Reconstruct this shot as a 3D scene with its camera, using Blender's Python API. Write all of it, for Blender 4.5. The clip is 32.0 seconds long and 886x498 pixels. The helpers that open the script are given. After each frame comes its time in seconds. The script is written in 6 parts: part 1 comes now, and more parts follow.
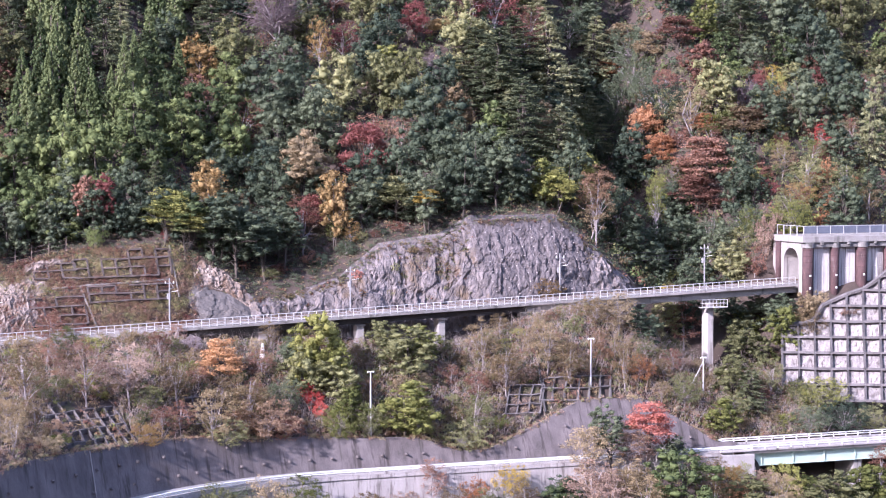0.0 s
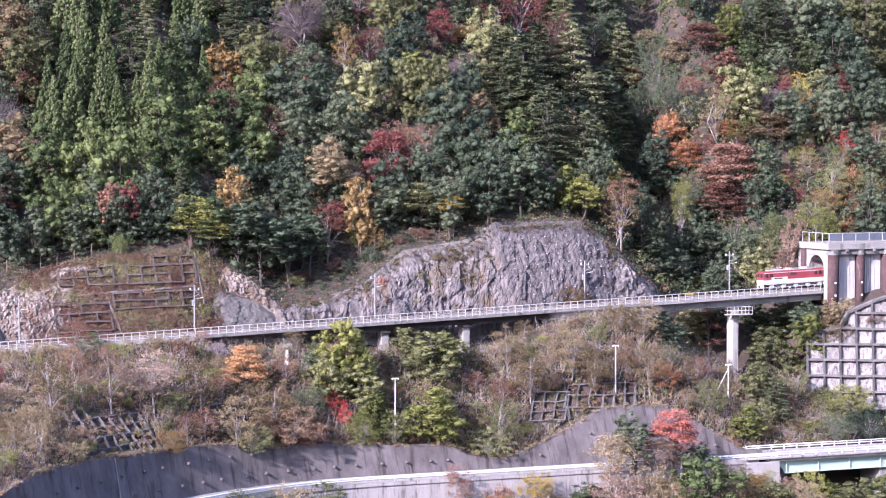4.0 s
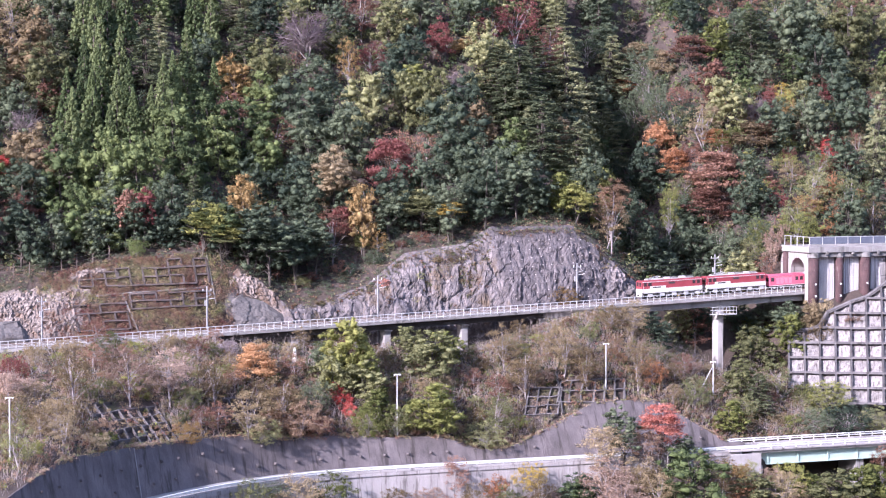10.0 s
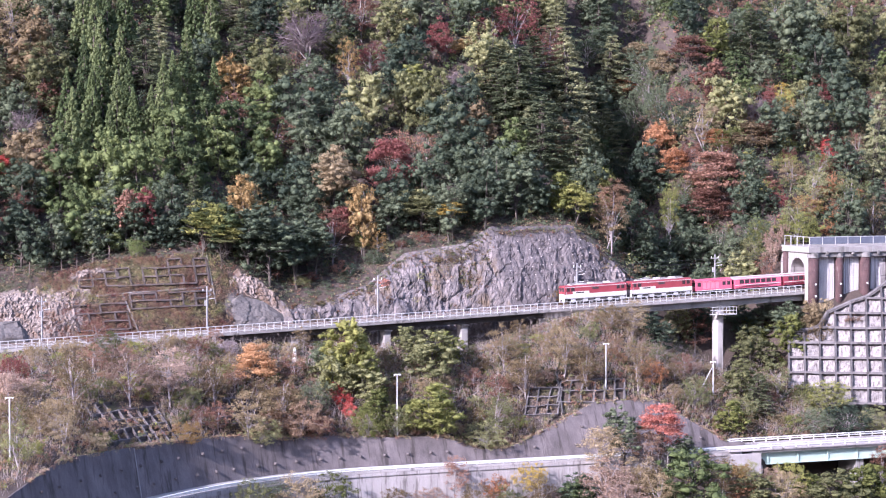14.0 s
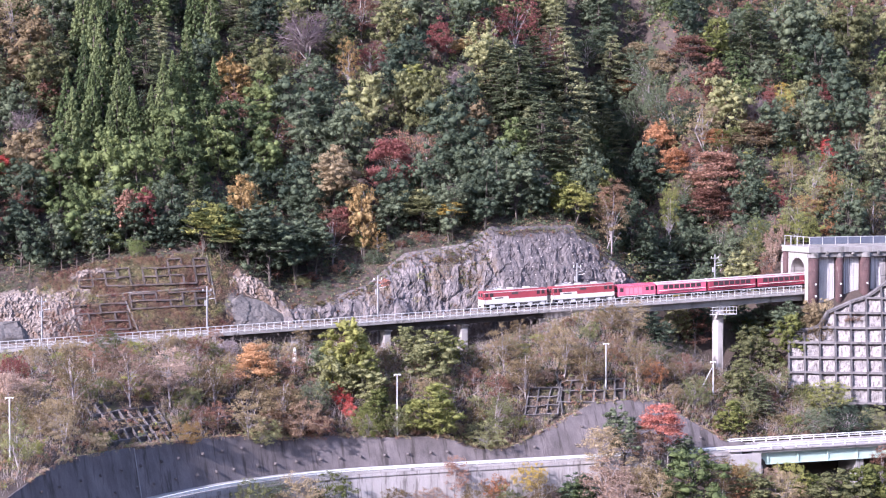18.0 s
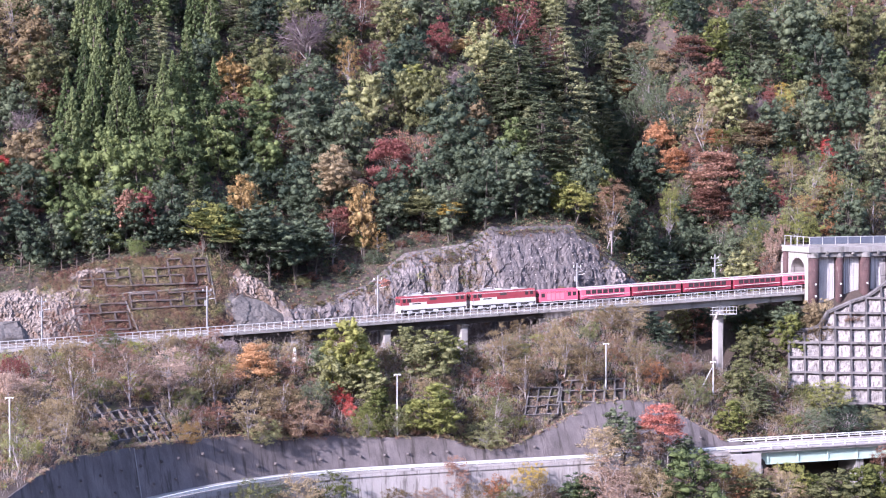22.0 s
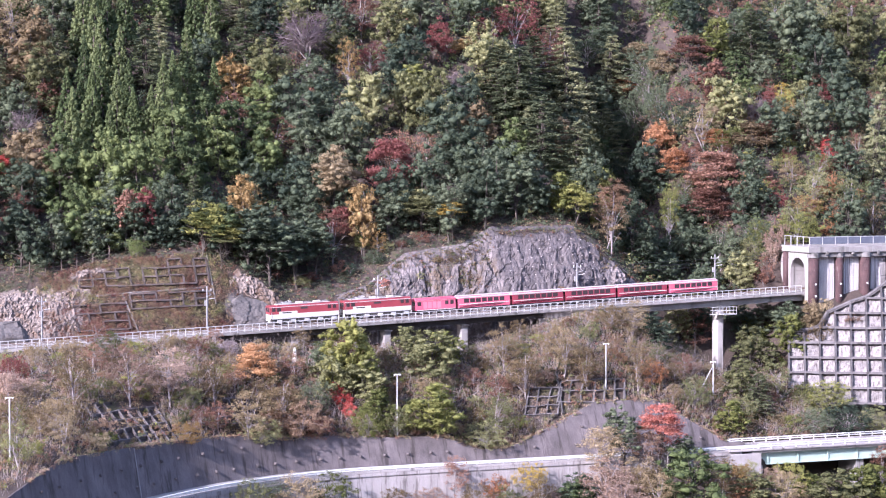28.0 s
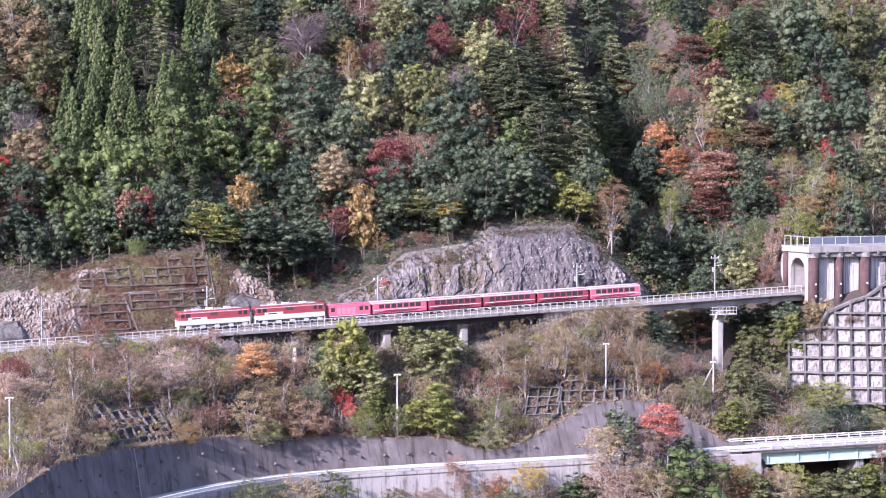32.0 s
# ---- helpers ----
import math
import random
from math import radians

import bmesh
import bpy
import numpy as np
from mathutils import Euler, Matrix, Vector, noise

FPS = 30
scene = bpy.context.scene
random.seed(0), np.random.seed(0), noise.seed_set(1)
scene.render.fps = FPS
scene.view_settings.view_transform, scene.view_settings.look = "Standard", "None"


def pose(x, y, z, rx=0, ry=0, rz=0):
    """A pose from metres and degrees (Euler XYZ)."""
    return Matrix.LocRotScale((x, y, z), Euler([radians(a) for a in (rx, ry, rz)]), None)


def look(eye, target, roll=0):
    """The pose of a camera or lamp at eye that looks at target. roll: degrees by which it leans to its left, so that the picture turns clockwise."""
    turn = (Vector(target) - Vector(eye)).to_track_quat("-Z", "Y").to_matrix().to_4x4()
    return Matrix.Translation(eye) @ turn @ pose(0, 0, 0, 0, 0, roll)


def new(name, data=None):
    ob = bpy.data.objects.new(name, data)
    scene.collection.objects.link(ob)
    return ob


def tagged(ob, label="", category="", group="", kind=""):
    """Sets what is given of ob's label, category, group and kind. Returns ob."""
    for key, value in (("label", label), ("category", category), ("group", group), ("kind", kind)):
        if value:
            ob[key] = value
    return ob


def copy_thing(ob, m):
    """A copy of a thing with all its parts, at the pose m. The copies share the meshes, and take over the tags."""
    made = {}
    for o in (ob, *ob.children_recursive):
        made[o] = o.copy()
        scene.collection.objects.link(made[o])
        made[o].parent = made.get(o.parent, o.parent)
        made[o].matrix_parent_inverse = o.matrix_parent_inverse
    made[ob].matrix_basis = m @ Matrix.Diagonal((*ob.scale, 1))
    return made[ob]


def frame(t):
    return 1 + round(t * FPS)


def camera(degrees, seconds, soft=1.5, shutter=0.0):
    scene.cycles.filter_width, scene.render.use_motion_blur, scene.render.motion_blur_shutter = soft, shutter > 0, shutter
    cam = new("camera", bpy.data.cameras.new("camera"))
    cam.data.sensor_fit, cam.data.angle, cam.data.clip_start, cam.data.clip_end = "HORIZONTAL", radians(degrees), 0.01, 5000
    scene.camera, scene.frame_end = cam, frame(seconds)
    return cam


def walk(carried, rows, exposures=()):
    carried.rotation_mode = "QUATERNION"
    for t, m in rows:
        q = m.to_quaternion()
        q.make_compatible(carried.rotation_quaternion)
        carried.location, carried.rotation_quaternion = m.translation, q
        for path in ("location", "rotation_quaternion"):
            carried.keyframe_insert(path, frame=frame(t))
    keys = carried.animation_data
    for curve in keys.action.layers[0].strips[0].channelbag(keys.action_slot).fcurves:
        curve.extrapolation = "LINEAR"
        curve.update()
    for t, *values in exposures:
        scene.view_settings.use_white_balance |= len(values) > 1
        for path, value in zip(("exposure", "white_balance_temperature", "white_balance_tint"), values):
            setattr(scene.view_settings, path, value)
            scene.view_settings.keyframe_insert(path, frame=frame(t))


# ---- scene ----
# The place: X runs along the railway (uphill is +X), Y runs into the hill, Z is up.
HEADING, TILT = 22.4, 2.57
EYE = Vector((-140.4, -315.5, 37.2))
AXIS = Vector((0.3807, 0.9236, -0.0448))


def aim(yaw, dip, forward):
    """The camera's pose: degrees to the right and downwards from its resting view, metres forward along it."""
    e = EYE + AXIS * forward
    return pose(e.x, e.y, e.z, 90 - TILT - dip, 0, -(HEADING + yaw))


cam = camera(22.0, 32.0, soft=1.12)
walk(cam, [
    (0.0, aim(0.603, 0.255, 17.6)), (0.5, aim(0.505, 0.354, 17.6)), (1.0, aim(0.351, 0.299, 17.6)),
    (1.5, aim(0.295, 0.250, 17.6)), (2.0, aim(0.175, 0.196, 17.6)), (2.5, aim(-0.068, 0.178, 17.6)),
    (3.0, aim(-0.064, 0.156, 17.6)), (3.5, aim(-0.034, 0.127, 17.6)), (5.5, aim(0.008, -0.033, 17.6)),
    (6.0, aim(0.035, -0.024, 17.6)), (6.4, aim(0.046, -0.026, 17.6)), (6.5, aim(0.048, -0.026, 16.2)), (6.6, aim(0.052, -0.025, 12.6)),
    (6.7, aim(0.056, -0.024, 8.8)), (6.8, aim(0.060, -0.023, 5.0)), (6.9, aim(0.063, -0.022, 1.4)), (7.0, aim(0.065, -0.022, 0.0)), (7.5, aim(0.065, 0.0, 0.0)),
    (8.0, aim(0.065, 0.0, 0.0)), (8.5, aim(0.078, 0.020, 0.0)), (9.0, aim(0.086, 0.022, 0.0)),
    (9.5, aim(0.086, 0.0, 0.0)), (10.0, aim(0.0, 0.0, 0.0)), (10.5, aim(0.0, 0.0, 0.0)), (32.0, aim(0.0, 0.0, 0.0)),
], exposures=[(0.0, 1.60, 5800, 31), (3.0, 1.60, 5800, 31), (6.0, 1.60, 5800, 26), (7.0, 1.60, 5800, 30), (9.0, 1.60, 5800, 30), (10.5, 1.60, 5800, 28.5),
                 (12.0, 1.60, 5800, 28.5), (13.0, 1.60, 5800, 30), (14.5, 1.60, 5800, 30), (17.0, 1.60, 5800, 29), (32.0, 1.60, 5800, 29)])

# ---- daylight: a low autumn sun from the left, behind the camera's shoulder ----
SUN_WAY = Vector((-0.83, -0.40, 0.50)).normalized()
sun_lamp = new("sun", bpy.data.lights.new("sun", "SUN"))
sun_lamp.data.energy, sun_lamp.data.angle, sun_lamp.data.color = 4.2, radians(0.5), (1.0, 0.95, 0.88)
sun_lamp.matrix_world = look(SUN_WAY * 300, (0, 0, 0))
world = bpy.data.worlds.new("sky")
scene.world = world
world.use_nodes = True
sky = world.node_tree.nodes.new("ShaderNodeTexSky")
sky.sky_type, sky.sun_disc = "NISHITA", False
sky.sun_elevation = math.asin(SUN_WAY.z)
sky.sun_rotation = math.atan2(SUN_WAY.x, SUN_WAY.y)
sky.dust_density = 1.5
back = world.node_tree.nodes["Background"]
back.inputs["Strength"].default_value = 0.15
world.node_tree.links.new(sky.outputs[0], back.inputs["Color"])
# ---- materials ----
def mat_new(name):
    m = bpy.data.materials.new(name)
    m.use_nodes = True
    nt = m.node_tree
    return m, nt, nt.nodes["Principled BSDF"]


def ramp(nt, fac, stops):
    r = nt.nodes.new("ShaderNodeValToRGB")
    el = r.color_ramp.elements
    while len(el) < len(stops):
        el.new(0.5)
    for e, (p, col) in zip(el, stops):
        e.position, e.color = p, (*col, 1)
    nt.links.new(fac, r.inputs[0])
    return r.outputs[0]


def noise_tex(nt, scale, detail=4, rough=0.6, stretch=None, source="Object"):
    tc = nt.nodes.new("ShaderNodeTexCoord")
    n = nt.nodes.new("ShaderNodeTexNoise")
    n.inputs["Scale"].default_value, n.inputs["Detail"].default_value, n.inputs["Roughness"].default_value = scale, detail, rough
    src = tc.outputs[source]
    if stretch:
        mp = nt.nodes.new("ShaderNodeMapping")
        mp.inputs["Scale"].default_value = stretch
        nt.links.new(src, mp.inputs[0])
        src = mp.outputs[0]
    nt.links.new(src, n.inputs["Vector"])
    return n.outputs["Fac"]


def mix(nt, fac, a, b, mode="MIX"):
    m = nt.nodes.new("ShaderNodeMix")
    m.data_type, m.blend_type = "RGBA", mode
    for i, v in ((0, fac), (6, a), (7, b)):
        if isinstance(v, (int, float)):
            m.inputs[i].default_value = v
        elif isinstance(v, tuple):
            m.inputs[i].default_value = (*v, 1)
        else:
            nt.links.new(v, m.inputs[i])
    return m.outputs[2]


def bump(nt, bsdf, height, strength, distance):
    b = nt.nodes.new("ShaderNodeBump")
    b.inputs["Strength"].default_value, b.inputs["Distance"].default_value = strength, distance
    nt.links.new(height, b.inputs["Height"])
    nt.links.new(b.outputs[0], bsdf.inputs["Normal"])


def surface(name, dark, light, scale=1.0, rough=0.8, metal=0.0, grain=8.0, relief=0.3, depth=0.05, stretch=None, stain=None, stain_scale=0.3, stain_stretch=None, stain_at=0.55, vary=0.0):
    """A worn surface: coarse and fine variation between two colours, stains of a third, fine relief; vary sets pieces apart."""
    m, nt, b = mat_new(name)
    coarse = noise_tex(nt, scale, 5, 0.6, stretch)
    fine = noise_tex(nt, grain, 3, 0.7)
    col = ramp(nt, coarse, [(0.3, dark), (0.7, light)])
    col = mix(nt, 0.35, col, ramp(nt, fine, [(0.3, dark), (0.7, light)]))
    if stain:
        s = noise_tex(nt, stain_scale, 6, 0.65, stain_stretch)
        mask = ramp(nt, s, [(stain_at, (0, 0, 0)), (stain_at + 0.12, (1, 1, 1))])
        col = mix(nt, mask, col, stain)
    if vary:
        info = nt.nodes.new("ShaderNodeObjectInfo")
        lo = 1 - vary
        col = mix(nt, 1.0, col, ramp(nt, info.outputs["Random"], [(0.0, (lo, lo, lo)), (1.0, (1, 1, 1))]), "MULTIPLY")
    nt.links.new(col, b.inputs["Base Color"])
    b.inputs["Roughness"].default_value, b.inputs["Metallic"].default_value = rough, metal
    if relief:
        bump(nt, b, fine, relief, depth)
    return m


def foliage(name, cols, through_light=0.40, spread=0.26):
    """Leaves: each leaf and each tree takes its own tone between the colours given."""
    m, nt, b = mat_new(name)
    geo = nt.nodes.new("ShaderNodeNewGeometry")
    info = nt.nodes.new("ShaderNodeObjectInfo")
    mx = nt.nodes.new("ShaderNodeMix")
    mx.data_type = "FLOAT"
    mx.inputs[0].default_value = spread
    nt.links.new(info.outputs["Random"], mx.inputs[2])
    nt.links.new(geo.outputs["Random Per Island"], mx.inputs[3])
    n = len(cols)
    col = ramp(nt, mx.outputs[0], [(0.15 + 0.7 * i / max(1, n - 1), c) for i, c in enumerate(cols)])
    patch = noise_tex(nt, 0.55, 2, 0.5)
    col = mix(nt, 0.7, col, ramp(nt, patch, [(0.32, (0.62, 0.62, 0.62)), (0.66, (1.0, 1.0, 0.97))]), "MULTIPLY")
    nt.links.new(col, b.inputs["Base Color"])
    b.inputs["Roughness"].default_value = 0.75
    b.inputs["Specular IOR Level"].default_value = 0.12
    tr = nt.nodes.new("ShaderNodeBsdfTranslucent")
    nt.links.new(col, tr.inputs[0])
    ms = nt.nodes.new("ShaderNodeMixShader")
    ms.inputs[0].default_value = through_light
    nt.links.new(b.outputs[0], ms.inputs[1])
    nt.links.new(tr.outputs[0], ms.inputs[2])
    nt.links.new(ms.outputs[0], nt.nodes["Material Output"].inputs[0])
    return m


M_SOIL = surface("litter_soil", (0.030, 0.021, 0.019), (0.080, 0.058, 0.048), 0.35, 0.95, grain=4, relief=0.7, depth=0.2, stain=(0.054, 0.051, 0.025), stain_scale=0.25, stain_at=0.54)
M_ROCK = surface("rock", (0.022, 0.018, 0.020), (0.262, 0.228, 0.230), 0.9, 0.9, grain=4.0, relief=1.0, depth=0.22, stretch=(0.9, 0.9, 0.45), stain=(0.120, 0.088, 0.064), stain_scale=0.25, stain_at=0.55)
M_PALE_ROCK = surface("pale_rock", (0.094, 0.070, 0.060), (0.290, 0.243, 0.222), 1.3, 0.9, grain=4, relief=0.9, depth=0.15, stain=(0.110, 0.072, 0.052), stain_scale=0.5, stain_at=0.50)
M_SHOTCRETE = surface("grey_shotcrete", (0.046, 0.039, 0.041), (0.172, 0.147, 0.152), 0.45, 0.9, grain=7, relief=0.8, depth=0.09, stretch=(1.0, 1.0, 0.35), stain=(0.044, 0.036, 0.036), stain_scale=0.9, stain_stretch=(1.3, 0.3, 0.07), stain_at=0.52)
M_CONCRETE = surface("concrete", (0.182, 0.172, 0.170), (0.315, 0.297, 0.292), 0.5, 0.85, grain=7, relief=0.2, depth=0.03, stain=(0.097, 0.090, 0.085), stain_scale=0.7, stain_stretch=(0.910, 0.892, 0.091), stain_at=0.57)
M_PALE_CONCRETE = surface("pale_concrete", (0.252, 0.235, 0.234), (0.396, 0.370, 0.366), 0.5, 0.85, grain=7, relief=0.2, depth=0.03, stain=(0.120, 0.106, 0.102), stain_scale=0.8, stain_stretch=(0.960, 0.941, 0.060), stain_at=0.55)
M_DARK_CONCRETE = surface("weathered_concrete", (0.10, 0.095, 0.095), (0.24, 0.23, 0.225), 0.7, 0.9, grain=6, relief=0.3, depth=0.05, stain=(0.06, 0.06, 0.055), stain_scale=0.8)
M_CRIB = surface("crib_concrete", (0.070, 0.063, 0.066), (0.170, 0.156, 0.160), 0.8, 0.9, grain=6, relief=0.4, depth=0.06, stain=(0.038, 0.033, 0.033), stain_scale=0.9, vary=0.35)
M_NETTED = surface("netted_rock", (0.036, 0.031, 0.034), (0.170, 0.149, 0.157), 1.2, 0.9, grain=5, relief=1.0, depth=0.2, stretch=(1.4, 1.4, 0.4), stain=(0.036, 0.030, 0.032), stain_scale=0.9, stain_stretch=(1.5, 1.5, 0.12), stain_at=0.55)
M_FRAME = surface("weathered_frame", (0.040, 0.030, 0.029), (0.115, 0.092, 0.088), 0.8, 0.9, grain=6, relief=0.3, depth=0.05, stain=(0.035, 0.025, 0.022), stain_scale=0.9, stain_at=0.50, vary=0.4)
M_LOWFRAME = surface("low_frame_concrete", (0.075, 0.063, 0.063), (0.21, 0.185, 0.185), 0.9, 0.9, grain=6, relief=0.4, depth=0.05, stain=(0.05, 0.04, 0.04), stain_scale=1.1, stain_at=0.52, vary=0.4)
M_INFILL = surface("crib_infill", (0.130, 0.116, 0.119), (0.420, 0.390, 0.394), 2.2, 0.9, grain=5, relief=1.0, depth=0.2, stretch=(1.2, 1.2, 0.45), stain=(0.100, 0.082, 0.082), stain_scale=1.5, stain_stretch=(1.8, 1.8, 0.35), stain_at=0.52, vary=0.30)
M_COLUMN = surface("maroon_column", (0.030, 0.016, 0.018), (0.092, 0.048, 0.050), 1.4, 0.85, grain=6, relief=0.5, depth=0.04, stretch=(1, 1, 0.5), stain=(0.130, 0.100, 0.098), stain_scale=1.2, stain_stretch=(1.5, 1.5, 0.4), stain_at=0.62)
M_GALV = surface("galvanised_steel", (0.390, 0.390, 0.398), (0.530, 0.530, 0.538), 2.0, 0.5, 0.3, grain=20, relief=0)
M_MAST = surface("grey_mast", (0.17, 0.17, 0.18), (0.27, 0.27, 0.285), 2.0, 0.6, 0.1, grain=12, relief=0)
M_DARK_STEEL = surface("dark_steel", (0.03, 0.03, 0.032), (0.08, 0.075, 0.075), 2.0, 0.6, 0.3, grain=12, relief=0)
M_RUST = surface("rusty_rail", (0.10, 0.06, 0.045), (0.20, 0.13, 0.10), 2.0, 0.6, 0.4, grain=12, relief=0)
M_WHITE_PAINT = surface("white_paint", (0.616, 0.616, 0.607), (0.722, 0.722, 0.713), 0.8, 0.5, grain=10, relief=0, stain=(0.440, 0.422, 0.405), stain_scale=0.6, stain_at=0.66)
M_ASPHALT = surface("pale_asphalt", (0.16, 0.155, 0.155), (0.26, 0.25, 0.25), 0.4, 0.9, grain=15, relief=0.2, depth=0.01)
M_BALLAST = surface("ballast", (0.10, 0.09, 0.085), (0.24, 0.22, 0.21), 1.5, 0.95, grain=9, relief=0.8, depth=0.06)
M_GREEN_STEEL = surface("pale_green_paint", (0.336, 0.440, 0.400), (0.440, 0.544, 0.496), 0.5, 0.5, grain=8, relief=0, stain=(0.320, 0.352, 0.320), stain_scale=0.7, stain_stretch=(1, 1, 0.2), stain_at=0.62)
M_BARK = surface("bark", (0.035, 0.028, 0.024), (0.105, 0.088, 0.076), 2.0, 0.95, grain=9, relief=0.6, depth=0.04, stretch=(1, 1, 0.2))
M_GREY_BARK = surface("grey_bark", (0.19, 0.165, 0.165), (0.36, 0.325, 0.325), 2.0, 0.95, grain=9, relief=0.4, depth=0.03, stretch=(1, 1, 0.2))
M_SPRAY = surface("sprayed_mortar", (0.067, 0.060, 0.060), (0.128, 0.117, 0.117), 0.4, 0.9, grain=5, relief=0.4, depth=0.08, stain=(0.047, 0.039, 0.037), stain_scale=0.5, stain_stretch=(0.585, 0.585, 0.117))
M_RUSTY = surface("weathered_steel", (0.12, 0.09, 0.08), (0.24, 0.19, 0.17), 2.0, 0.7, 0.2, grain=12, relief=0)
M_STREAKED = surface("streaked_concrete", (0.20, 0.183, 0.182), (0.36, 0.335, 0.335), 0.6, 0.85, grain=7, relief=0.2, depth=0.03, stretch=(1.8, 1.8, 0.2), stain=(0.125, 0.11, 0.108), stain_scale=1.0, stain_stretch=(2.0, 2.0, 0.08), stain_at=0.53)
M_PANEL = surface("streaked_panel", (0.30, 0.278, 0.278), (0.64, 0.61, 0.61), 0.8, 0.85, grain=7, relief=0.3, depth=0.04, stretch=(2.4, 2.4, 0.2), stain=(0.15, 0.13, 0.13), stain_scale=1.2, stain_stretch=(2.6, 2.6, 0.07), stain_at=0.53)
M_PALE_BARK = surface("pale_dead_wood", (0.20, 0.165, 0.155), (0.38, 0.33, 0.31), 2.0, 0.95, grain=9, relief=0)
# ---- the plan of the ground ----
def rail_z(x):
    return 12.63 + 0.0377 * x


def along(x, pairs):
    return float(np.interp(x, pairs[::2], pairs[1::2]))


def bend(x):
    """How far the road swings out of the hill, west of x = -30."""
    d = max(0.0, -30.0 - x)
    return -0.012 * d * d if d < 45 else -24.3 - 1.08 * (d - 45)


ROAD_Z = -7.25
WALL_TOP = (-130, -8, -90, -4.0, -86.3, -2.8, -82, -1.5, -78.7, -0.65, -75, -0.75, -70.2, -0.95, -65.5, -1.2, -57, -1.5, -48.5, -1.9, -42, -2.8, -32, -3.1,
            -25, -3.7, -18, -3.8, -12.7, -5.9, -8.3, -5.95, -3.5, -4.3, 1.5, -2.3, 7.0, -0.15, 12, -0.2, 16.3, -0.3, 17.5, -0.8, 22.5, -3.9, 27.5, -6.8, 33, -7.0, 130, -7.0)
UNDER = (-130, 6.8, -90, 8.3, -48, 9.9, -45.5, 8.6, -38, 8.2, -20, 7.4, -8, 6.6, 0, 8.4, 8, 11.2, 14, 11.6, 22, 9.0, 28, 5.0, 36, 1.5, 44, 2.5,
         49, 8.5, 51, 11.5, 60, 14.3, 130, 16.5)
ROCK_TOP = (-130, 13.0, -78, 17.6, -66, 18.5, -58.5, 20.2, -44, 21.2, -37, 17.8, -33, 13.6, -27.5, 14.0, -20, 15.9, -13, 20.2, -3.5, 21.4,
            2, 24.0, 15.5, 24.2, 20, 21.0, 23.5, 17.5, 27, 15.0, 31, 10.0, 36, 7.5, 44, 10.0, 49, 17.5, 56, 21.0, 130, 24.0)


def rail_front(x):
    """The road's valley-side edge."""
    return -26.0 + bend(x)


def profile(x):
    """The ground's section across the valley at x: a list of (y, z), y rising."""
    yf = rail_front(x)
    yw = yf + 5.6
    wt, zu, rt = along(x, WALL_TOP), along(x, UNDER), along(x, ROCK_TOP)
    gap = min(1.0, max(0.0, (x - 29.5) / 2.5))
    knoll = along(x, (-40, 0, -22, 0.35, -6, 0.4, 2, 1, 25, 1, 31, 0.6, 60, 0.6, 80, 0))
    pts = [(-900, 260), (-345, 42), (-318, 34.8), (-300, 25), (-240, -38), (yf - 40, -40), (yf - 13, -19.5 + 3.2 * knoll), (yf - 0.05, -12.6 - 4.0 * gap + 3.1 * knoll),
           (yf + 0.1, ROAD_Z - 0.35 - 6.5 * gap), (yw + 0.4, ROAD_Z - 0.35 - 4.0 * gap)]
    top_y = yw + 0.6 + 0.48 * max(0.3, wt - ROAD_Z)
    pts += [(top_y, wt), (top_y + 0.8, wt + 0.15)]
    crib = min(1.0, max(0.0, (x - 41) / 4))
    mid_y, mid_z = -5.5, zu - 1.2
    low_y, low_z = top_y + 0.5 * (mid_y - top_y), wt + 0.52 * (mid_z - wt) + 0.4
    low_y, low_z = low_y + crib * (-13.4 - low_y), low_z + crib * (-4.8 - low_z)
    mid_y, mid_z = mid_y + crib * 1.2, mid_z - crib * 0.3
    pts += [(low_y, low_z), (mid_y, mid_z), (-2.6, zu), (2.6, zu + 0.1)]
    rise = max(1.0, rt - zu - 0.1)
    back_y = 3.2 + (0.42 + 0.5 * min(1.0, max(0.0, (26 - abs(x + 70)) / 20))) * rise
    pts += [(back_y, rt)]
    pts += [(back_y + 6, rt + 4.0), (back_y + 110, rt + 4.0 + 82), (back_y + 330, rt + 200), (1500, rt + 330)]
    return pts


def gully(y):
    """The line of the wooded gully up the hill."""
    return 31 + 0.37 * (y - 14) + 0.22 * max(0.0, y - 48)


def ground_z(x, y):
    pts = profile(x)
    z = float(np.interp(y, [p[0] for p in pts], [p[1] for p in pts]))
    if y > 14:
        k = min(1.0, (y - 14) / 12)
        z += k * (2.2 * noise.noise((x * 0.045, y * 0.045, 3.0)) + 0.7 * noise.noise((x * 0.15, y * 0.15, 7.0)))
        z -= min(1.0, (y - 14) / 36) * 14.0 * math.exp(-((x - gully(y)) / 7.5) ** 2)
        z += min(1.0, (y - 14) / 36) * 5.0 * math.exp(-((x - gully(y) + 16) / 8.0) ** 2)
    elif -19 < y < -5:
        z += 0.35 * noise.noise((x * 0.25, y * 0.25, 1.0))
    return z
# ---- mesh helpers ----
def mesh_of(name, verts, faces, material, smooth=False):
    me = bpy.data.meshes.new(name)
    me.from_pydata([tuple(v) for v in verts], [], faces)
    if smooth:
        me.polygons.foreach_set("use_smooth", [True] * len(me.polygons))
    me.materials.append(material)
    me.update()
    return me


def mesh_part(name, me, parent=None, at=(0, 0, 0), label=""):
    ob = new(name, me)
    ob.location = at
    ob.parent = parent
    return tagged(ob, label) if label else ob


